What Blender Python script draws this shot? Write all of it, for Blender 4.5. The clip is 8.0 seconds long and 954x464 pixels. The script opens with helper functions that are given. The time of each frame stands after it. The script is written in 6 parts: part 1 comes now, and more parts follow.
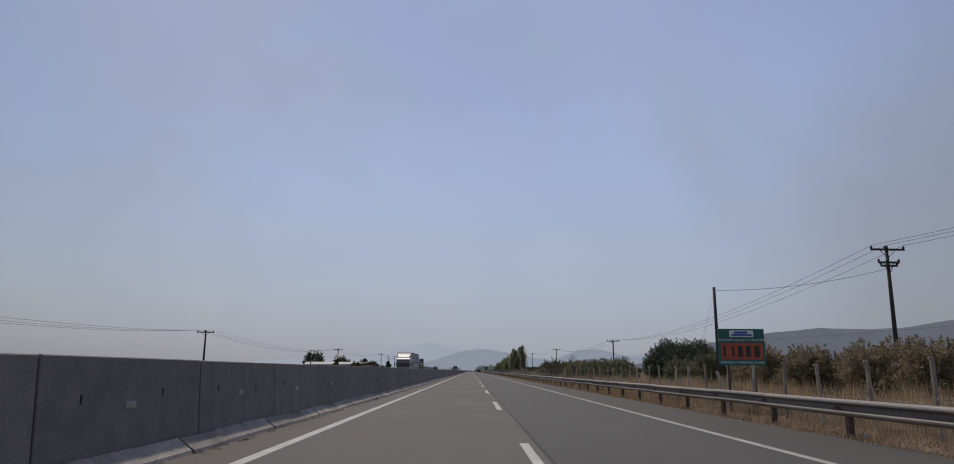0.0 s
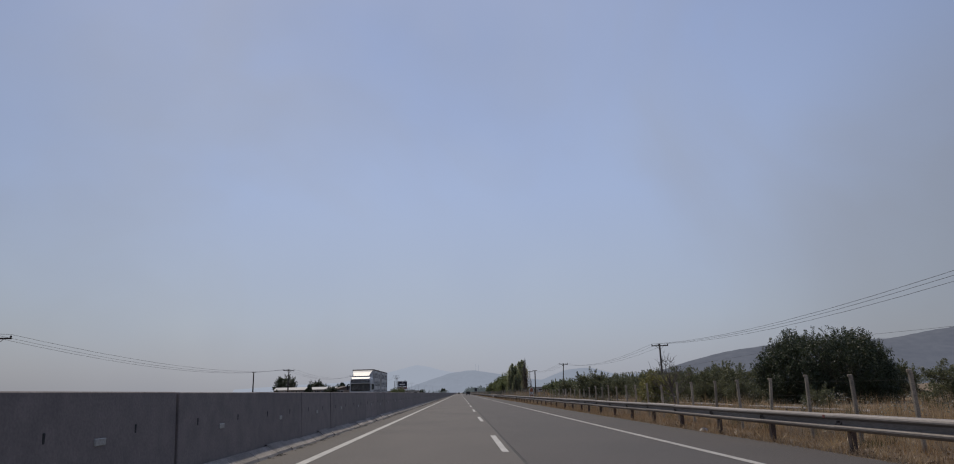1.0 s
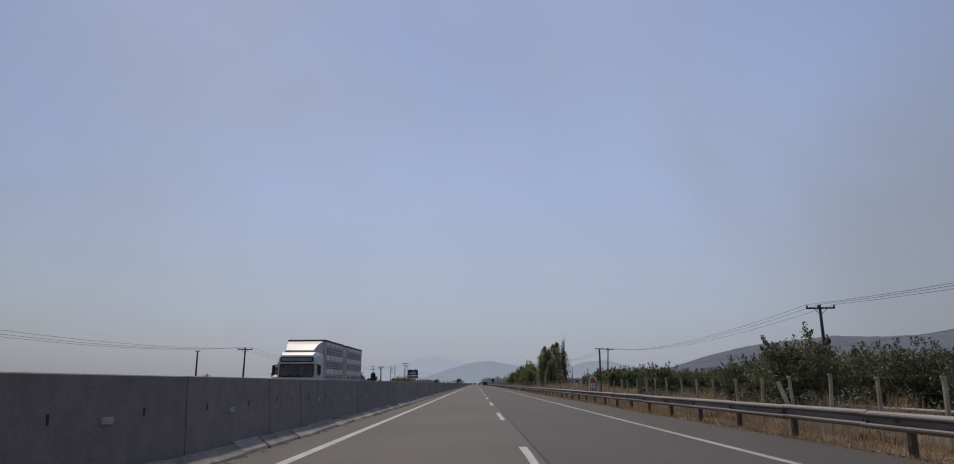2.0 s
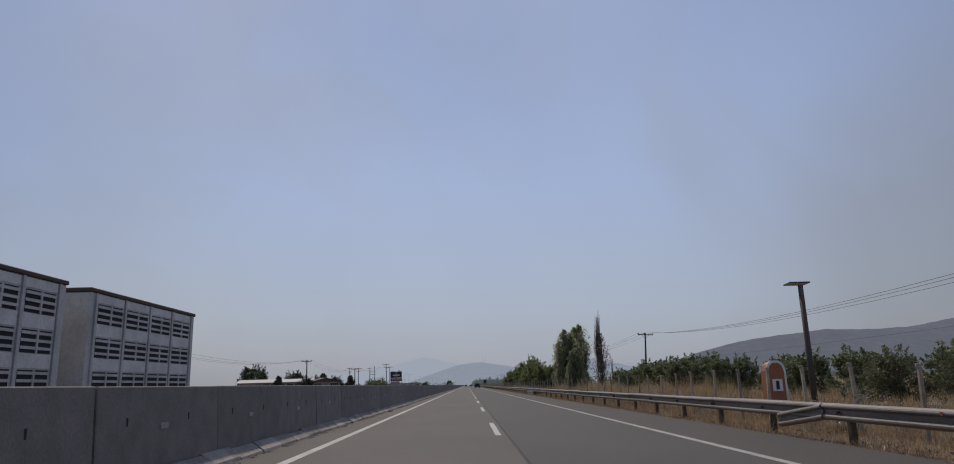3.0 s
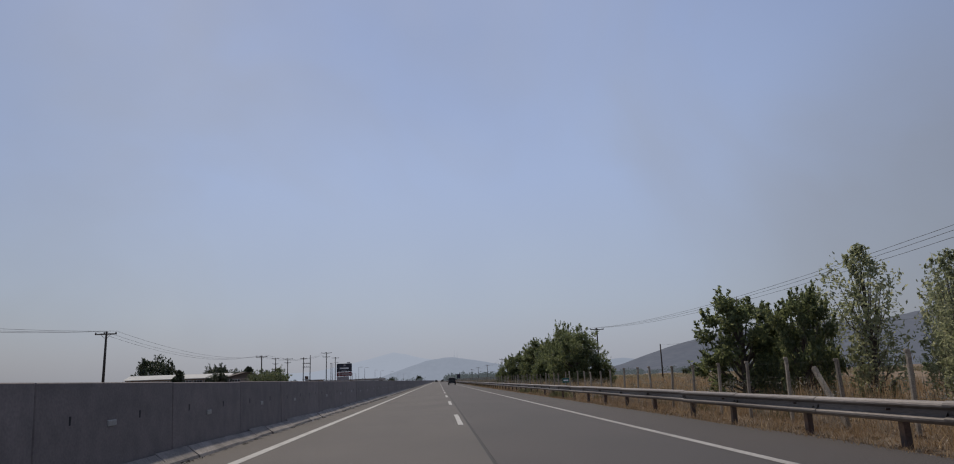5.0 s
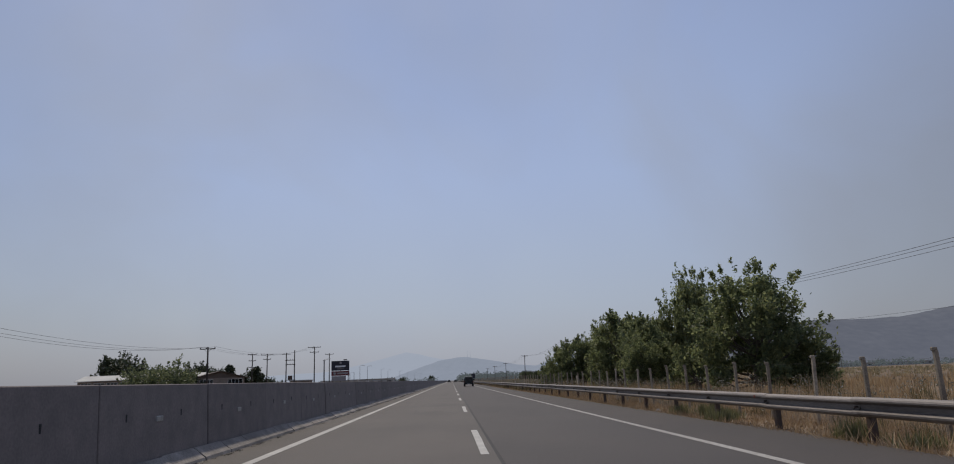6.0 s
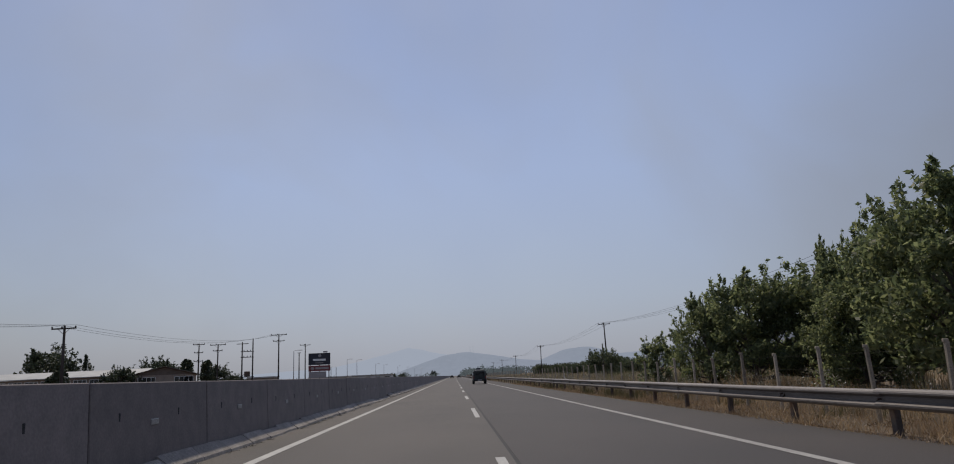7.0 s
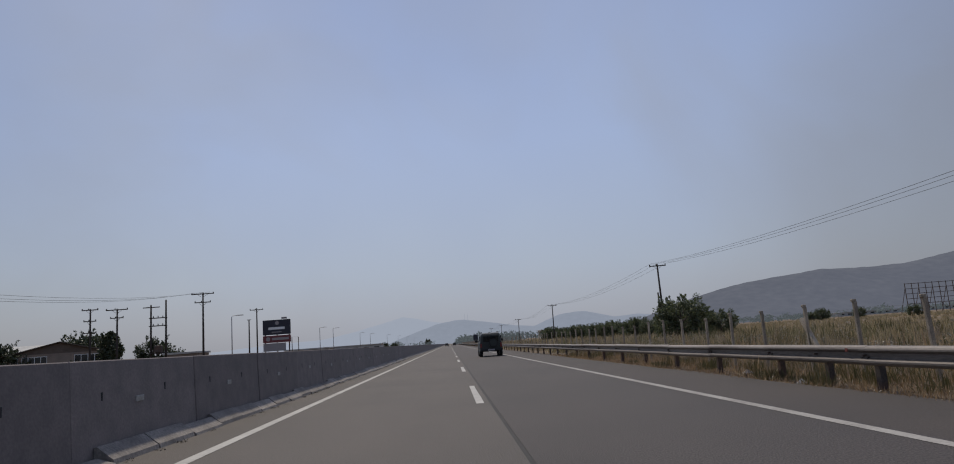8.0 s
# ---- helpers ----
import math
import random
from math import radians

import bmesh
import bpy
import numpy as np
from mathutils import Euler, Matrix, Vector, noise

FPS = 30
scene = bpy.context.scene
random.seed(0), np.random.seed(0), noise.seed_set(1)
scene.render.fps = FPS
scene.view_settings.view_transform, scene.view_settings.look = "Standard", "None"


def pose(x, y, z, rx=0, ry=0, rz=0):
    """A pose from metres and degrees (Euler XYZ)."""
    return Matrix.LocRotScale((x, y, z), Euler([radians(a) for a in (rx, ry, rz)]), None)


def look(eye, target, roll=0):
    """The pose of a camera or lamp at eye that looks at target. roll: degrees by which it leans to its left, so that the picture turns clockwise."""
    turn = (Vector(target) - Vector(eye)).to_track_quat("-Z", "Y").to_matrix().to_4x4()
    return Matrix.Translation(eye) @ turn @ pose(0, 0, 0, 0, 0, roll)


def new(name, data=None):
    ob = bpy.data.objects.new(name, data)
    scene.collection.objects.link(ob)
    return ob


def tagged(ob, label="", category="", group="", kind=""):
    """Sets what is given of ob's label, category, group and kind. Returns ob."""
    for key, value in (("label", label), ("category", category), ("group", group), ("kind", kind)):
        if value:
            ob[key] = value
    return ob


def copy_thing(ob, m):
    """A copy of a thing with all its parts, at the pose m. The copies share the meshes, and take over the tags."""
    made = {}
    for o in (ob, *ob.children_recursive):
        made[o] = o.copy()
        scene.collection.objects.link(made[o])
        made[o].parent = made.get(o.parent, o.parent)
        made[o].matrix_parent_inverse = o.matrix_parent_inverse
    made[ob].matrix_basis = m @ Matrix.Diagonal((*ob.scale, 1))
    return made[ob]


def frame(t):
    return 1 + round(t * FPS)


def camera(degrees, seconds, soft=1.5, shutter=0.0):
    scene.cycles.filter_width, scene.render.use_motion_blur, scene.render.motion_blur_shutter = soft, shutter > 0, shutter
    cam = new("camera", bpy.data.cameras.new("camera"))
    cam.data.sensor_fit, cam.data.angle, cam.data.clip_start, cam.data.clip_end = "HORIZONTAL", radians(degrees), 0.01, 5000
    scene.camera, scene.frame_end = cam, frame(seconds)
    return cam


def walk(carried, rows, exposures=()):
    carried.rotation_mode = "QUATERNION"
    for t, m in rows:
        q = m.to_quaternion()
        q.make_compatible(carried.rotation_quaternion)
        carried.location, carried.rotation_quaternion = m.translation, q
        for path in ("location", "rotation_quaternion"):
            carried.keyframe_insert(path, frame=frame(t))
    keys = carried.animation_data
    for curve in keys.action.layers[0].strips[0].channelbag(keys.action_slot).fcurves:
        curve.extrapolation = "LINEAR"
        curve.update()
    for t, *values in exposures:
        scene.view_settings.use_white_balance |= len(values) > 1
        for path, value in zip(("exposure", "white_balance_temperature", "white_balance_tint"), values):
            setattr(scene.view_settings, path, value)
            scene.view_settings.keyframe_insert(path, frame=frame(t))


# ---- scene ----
cam = camera(69.5, 8.0, soft=1.02)


PATH = [
    (0, (-0.848, 3.995, 1.146), (-0.835, 5.955, 1.541), 0.30),
    (0.5, (-0.869, 22.250, 1.167), (-0.837, 24.196, 1.629), -1.95),
    (1, (-0.889, 40.642, 1.178), (-0.833, 42.589, 1.632), -1.25),
    (1.5, (-0.873, 58.740, 1.177), (-0.835, 60.690, 1.620), -1.35),
    (2, (-0.852, 77.202, 1.157), (-0.848, 79.156, 1.587), -0.28),
    (2.2, (-0.797, 84.303, 1.157), (-0.794, 86.257, 1.583), -0.73),
    (3.3, (-0.700, 124.458, 1.181), (-0.654, 126.409, 1.616), -1.51),
    (3.5, (-0.744, 131.988, 1.165), (-0.689, 133.941, 1.595), -0.93),
    (4, (-0.702, 150.242, 1.147), (-0.649, 152.196, 1.570), -0.89),
    (4.5, (-0.537, 168.804, 1.165), (-0.447, 170.754, 1.598), -1.42),
    (4.7, (-0.556, 175.818, 1.151), (-0.435, 177.770, 1.567), -1.99),
    (5.8, (-0.560, 216.175, 1.166), (-0.447, 218.126, 1.592), -2.28),
    (6, (-0.496, 223.648, 1.170), (-0.410, 225.602, 1.589), -2.15),
    (6.5, (-0.581, 241.761, 1.163), (-0.499, 243.717, 1.572), -2.16),
    (7, (-0.600, 260.288, 1.165), (-0.519, 262.245, 1.571), -2.63),
    (7.5, (-0.467, 278.055, 1.185), (-0.330, 280.023, 1.513), -5.04),
    (8, (-0.510, 296.600, 1.167), (-0.410, 298.573, 1.481), -4.16),
]
walk(cam, [(t, look(eye, target, roll)) for t, eye, target, roll in PATH])

# ---------------------------------------------------------------- light
SUN_EL, SUN_AZ = radians(56), radians(-17)      # ahead of the road and a little to its left
to_sun = Vector((math.sin(SUN_AZ) * math.cos(SUN_EL), math.cos(SUN_AZ) * math.cos(SUN_EL), math.sin(SUN_EL)))
sun = new("sun", bpy.data.lights.new("sun", "SUN"))
sun.data.energy, sun.data.angle, sun.data.color = 2.5, radians(1.5), (1.0, 0.89, 0.74)
sun.matrix_world = look(to_sun * 100, (0, 0, 0))

world = bpy.data.worlds.new("hazy_sky")
scene.world = world
world.use_nodes = True
wn, wl = world.node_tree.nodes, world.node_tree.links
wn.clear()
sky = wn.new("ShaderNodeTexSky")
sky.sky_type, sky.sun_disc = "NISHITA", False
sky.sun_elevation, sky.sun_rotation = SUN_EL, SUN_AZ
sky.air_density, sky.dust_density, sky.ozone_density = 1.2, 3.0, 2.0
coord = wn.new("ShaderNodeTexCoord")
smoke = wn.new("ShaderNodeTexNoise")
smoke.inputs["Scale"].default_value, smoke.inputs["Detail"].default_value, smoke.inputs["Roughness"].default_value = 1.7, 4.0, 0.5
wl.new(coord.outputs["Generated"], smoke.inputs["Vector"])
fade = wn.new("ShaderNodeMapRange")
fade.inputs["From Min"].default_value, fade.inputs["From Max"].default_value = 0.38, 0.72
fade.inputs["To Min"].default_value, fade.inputs["To Max"].default_value = 0.80, 0.97
wl.new(smoke.outputs["Fac"], fade.inputs["Value"])
split = wn.new("ShaderNodeSeparateXYZ")
wl.new(coord.outputs["Generated"], split.inputs["Vector"])
rise = wn.new("ShaderNodeValToRGB")             # the haze by height: grey-mauve low down, blue above
rise.color_ramp.elements[0].position, rise.color_ramp.elements[0].color = 0.0, (0.348, 0.367, 0.424, 1)
rise.color_ramp.elements[1].position, rise.color_ramp.elements[1].color = 0.62, (0.250, 0.322, 0.532, 1)
for spot, tone in ((0.10, (0.345, 0.398, 0.505, 1)), (0.28, (0.318, 0.396, 0.592, 1))):
    rise.color_ramp.elements.new(spot).color = tone
wl.new(split.outputs["Z"], rise.inputs["Fac"])
veil = wn.new("ShaderNodeTexNoise")              # broad banks of thin smoke
veil.inputs["Scale"].default_value, veil.inputs["Detail"].default_value, veil.inputs["Distortion"].default_value = 2.3, 5.0, 0.6
wl.new(coord.outputs["Generated"], veil.inputs["Vector"])
bank = wn.new("ShaderNodeMapRange")
bank.inputs["From Min"].default_value, bank.inputs["From Max"].default_value = 0.45, 0.75
bank.inputs["To Min"].default_value, bank.inputs["To Max"].default_value = 0.0, 0.65
wl.new(veil.outputs["Fac"], bank.inputs["Value"])
smoky = wn.new("ShaderNodeMix")
smoky.data_type = "RGBA"
smoky.inputs["B"].default_value = (0.300, 0.325, 0.395, 1)
wl.new(bank.outputs["Result"], smoky.inputs["Factor"])
wl.new(rise.outputs["Color"], smoky.inputs["A"])
plume = wn.new("ShaderNodeVectorMath")          # smoke of a distant fire, low over the hill
plume.operation = "DOT_PRODUCT"
plume.inputs[1].default_value = Vector((0.64, 0.75, 0.17)).normalized()
wl.new(coord.outputs["Generated"], plume.inputs[0])
near_plume = wn.new("ShaderNodeMapRange")
near_plume.interpolation_type = "SMOOTHSTEP"
near_plume.inputs["From Min"].default_value, near_plume.inputs["From Max"].default_value = 0.95, 1.0
near_plume.inputs["To Min"].default_value, near_plume.inputs["To Max"].default_value = 0.0, 1.2
wl.new(plume.outputs["Value"], near_plume.inputs["Value"])
thick = wn.new("ShaderNodeMath")
thick.operation = "MULTIPLY"
thick.use_clamp = True
wl.new(near_plume.outputs["Result"], thick.inputs[0])
wl.new(veil.outputs["Fac"], thick.inputs[1])
smoked = wn.new("ShaderNodeMix")
smoked.data_type = "RGBA"
smoked.inputs["B"].default_value = (0.262, 0.275, 0.325, 1)
wl.new(thick.outputs["Value"], smoked.inputs["Factor"])
wl.new(smoky.outputs["Result"], smoked.inputs["A"])
glow = wn.new("ShaderNodeVectorMath")           # scales the haze colour: most straight ahead, less to both sides
glow.operation = "DOT_PRODUCT"
glow.inputs[1].default_value = Vector((0.03, 0.94, 0.33)).normalized()
wl.new(coord.outputs["Generated"], glow.inputs[0])
dim = wn.new("ShaderNodeMapRange")
dim.interpolation_type = "SMOOTHSTEP"
dim.inputs["From Min"].default_value, dim.inputs["From Max"].default_value = 0.74, 1.0
dim.inputs["To Min"].default_value, dim.inputs["To Max"].default_value = 8.2, 10.55
wl.new(glow.outputs["Value"], dim.inputs["Value"])
lift = wn.new("ShaderNodeVectorMath")
lift.operation = "SCALE"
wl.new(dim.outputs["Result"], lift.inputs["Scale"])
wl.new(smoked.outputs["Result"], lift.inputs[0])
haze = wn.new("ShaderNodeMix")
haze.data_type = "RGBA"
wl.new(fade.outputs["Result"], haze.inputs["Factor"])
wl.new(sky.outputs["Color"], haze.inputs["A"])
wl.new(lift.outputs["Vector"], haze.inputs["B"])
back = wn.new("ShaderNodeBackground")
back.inputs["Strength"].default_value = 0.1
wl.new(haze.outputs["Result"], back.inputs["Color"])
wout = wn.new("ShaderNodeOutputWorld")
wl.new(back.outputs["Background"], wout.inputs["Surface"])


# ---------------------------------------------------------------- materials
def material(name, base, rough=0.8, metal=0.0, spread=0.15, scale=4.0, fine=40.0, bump=0.2, other=None, streak=None, per_piece=0.0, ramp=(0.35, 0.7)):
    """A surface whose colour drifts at two scales, with fine relief; other: a second colour that comes through in blotches."""
    m = bpy.data.materials.new(name)
    m.use_nodes = True
    n, l = m.node_tree.nodes, m.node_tree.links
    bsdf = n["Principled BSDF"]
    bsdf.inputs["Roughness"].default_value, bsdf.inputs["Metallic"].default_value = rough, metal
    pos = n.new("ShaderNodeNewGeometry").outputs["Position"]
    if streak:
        mapping = n.new("ShaderNodeMapping")
        mapping.inputs["Scale"].default_value = streak
        l.new(pos, mapping.inputs["Vector"])
        pos = mapping.outputs["Vector"]

    def noise_at(size, detail):
        t = n.new("ShaderNodeTexNoise")
        t.inputs["Scale"].default_value, t.inputs["Detail"].default_value = size, detail
        l.new(pos, t.inputs["Vector"])
        return t.outputs["Fac"]

    big, small = noise_at(scale, 4), noise_at(fine, 3)
    edge = n.new("ShaderNodeMapRange")
    edge.inputs["From Min"].default_value, edge.inputs["From Max"].default_value = ramp
    l.new(big, edge.inputs["Value"])
    mix = n.new("ShaderNodeMix")
    mix.data_type = "RGBA"
    mix.inputs["A"].default_value = (*base, 1)
    mix.inputs["B"].default_value = (*(other or [c * (1 - spread) for c in base]), 1)
    l.new(edge.outputs["Result"], mix.inputs["Factor"])
    grain = n.new("ShaderNodeMapRange")
    grain.inputs["From Min"].default_value, grain.inputs["From Max"].default_value = 0.3, 0.7
    grain.inputs["To Min"].default_value, grain.inputs["To Max"].default_value = 1 - spread, 1 + spread
    l.new(small, grain.inputs["Value"])
    value = grain.outputs["Result"]
    if per_piece:
        info = n.new("ShaderNodeObjectInfo")
        vary = n.new("ShaderNodeMapRange")
        vary.inputs["To Min"].default_value, vary.inputs["To Max"].default_value = 1 - per_piece, 1 + per_piece
        l.new(info.outputs["Random"], vary.inputs["Value"])
        times = n.new("ShaderNodeMath")
        times.operation = "MULTIPLY"
        l.new(value, times.inputs[0])
        l.new(vary.outputs["Result"], times.inputs[1])
        value = times.outputs["Value"]
    shade = n.new("ShaderNodeVectorMath")
    shade.operation = "SCALE"
    l.new(mix.outputs["Result"], shade.inputs[0])
    l.new(value, shade.inputs["Scale"])
    l.new(shade.outputs["Vector"], bsdf.inputs["Base Color"])
    if bump:
        relief = n.new("ShaderNodeBump")
        relief.inputs["Strength"].default_value, relief.inputs["Distance"].default_value = bump, 0.01
        l.new(small, relief.inputs["Height"])
        l.new(relief.outputs["Normal"], bsdf.inputs["Normal"])
    return m


def leaf_material(name, base, other, passing=0.35):
    """Leaves: two greens by island, some light passing through."""
    m = bpy.data.materials.new(name)
    m.use_nodes = True
    n, l = m.node_tree.nodes, m.node_tree.links
    bsdf, out = n["Principled BSDF"], n["Material Output"]
    bsdf.inputs["Roughness"].default_value = 0.5
    geo = n.new("ShaderNodeNewGeometry")
    mix = n.new("ShaderNodeMix")
    mix.data_type = "RGBA"
    mix.inputs["A"].default_value, mix.inputs["B"].default_value = (*base, 1), (*other, 1)
    power = n.new("ShaderNodeMath")
    power.operation = "POWER"
    power.inputs[1].default_value = 2.0
    l.new(geo.outputs["Random Per Island"], power.inputs[0])
    l.new(power.outputs["Value"], mix.inputs["Factor"])
    l.new(mix.outputs["Result"], bsdf.inputs["Base Color"])
    trans = n.new("ShaderNodeBsdfTranslucent")
    l.new(mix.outputs["Result"], trans.inputs["Color"])
    add = n.new("ShaderNodeMixShader")
    add.inputs["Fac"].default_value = passing
    l.new(bsdf.outputs["BSDF"], add.inputs[1])
    l.new(trans.outputs["BSDF"], add.inputs[2])
    l.new(add.outputs["Shader"], out.inputs["Surface"])
    return m


def painted_haze_material(name, tint, glow):
    """Far hills as a plain backdrop: the plain's haze painted in as faint glow."""
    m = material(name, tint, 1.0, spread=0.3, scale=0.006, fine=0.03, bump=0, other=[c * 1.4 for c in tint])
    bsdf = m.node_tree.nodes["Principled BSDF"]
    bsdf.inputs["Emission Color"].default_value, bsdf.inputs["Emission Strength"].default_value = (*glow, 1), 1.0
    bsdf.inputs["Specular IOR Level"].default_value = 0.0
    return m


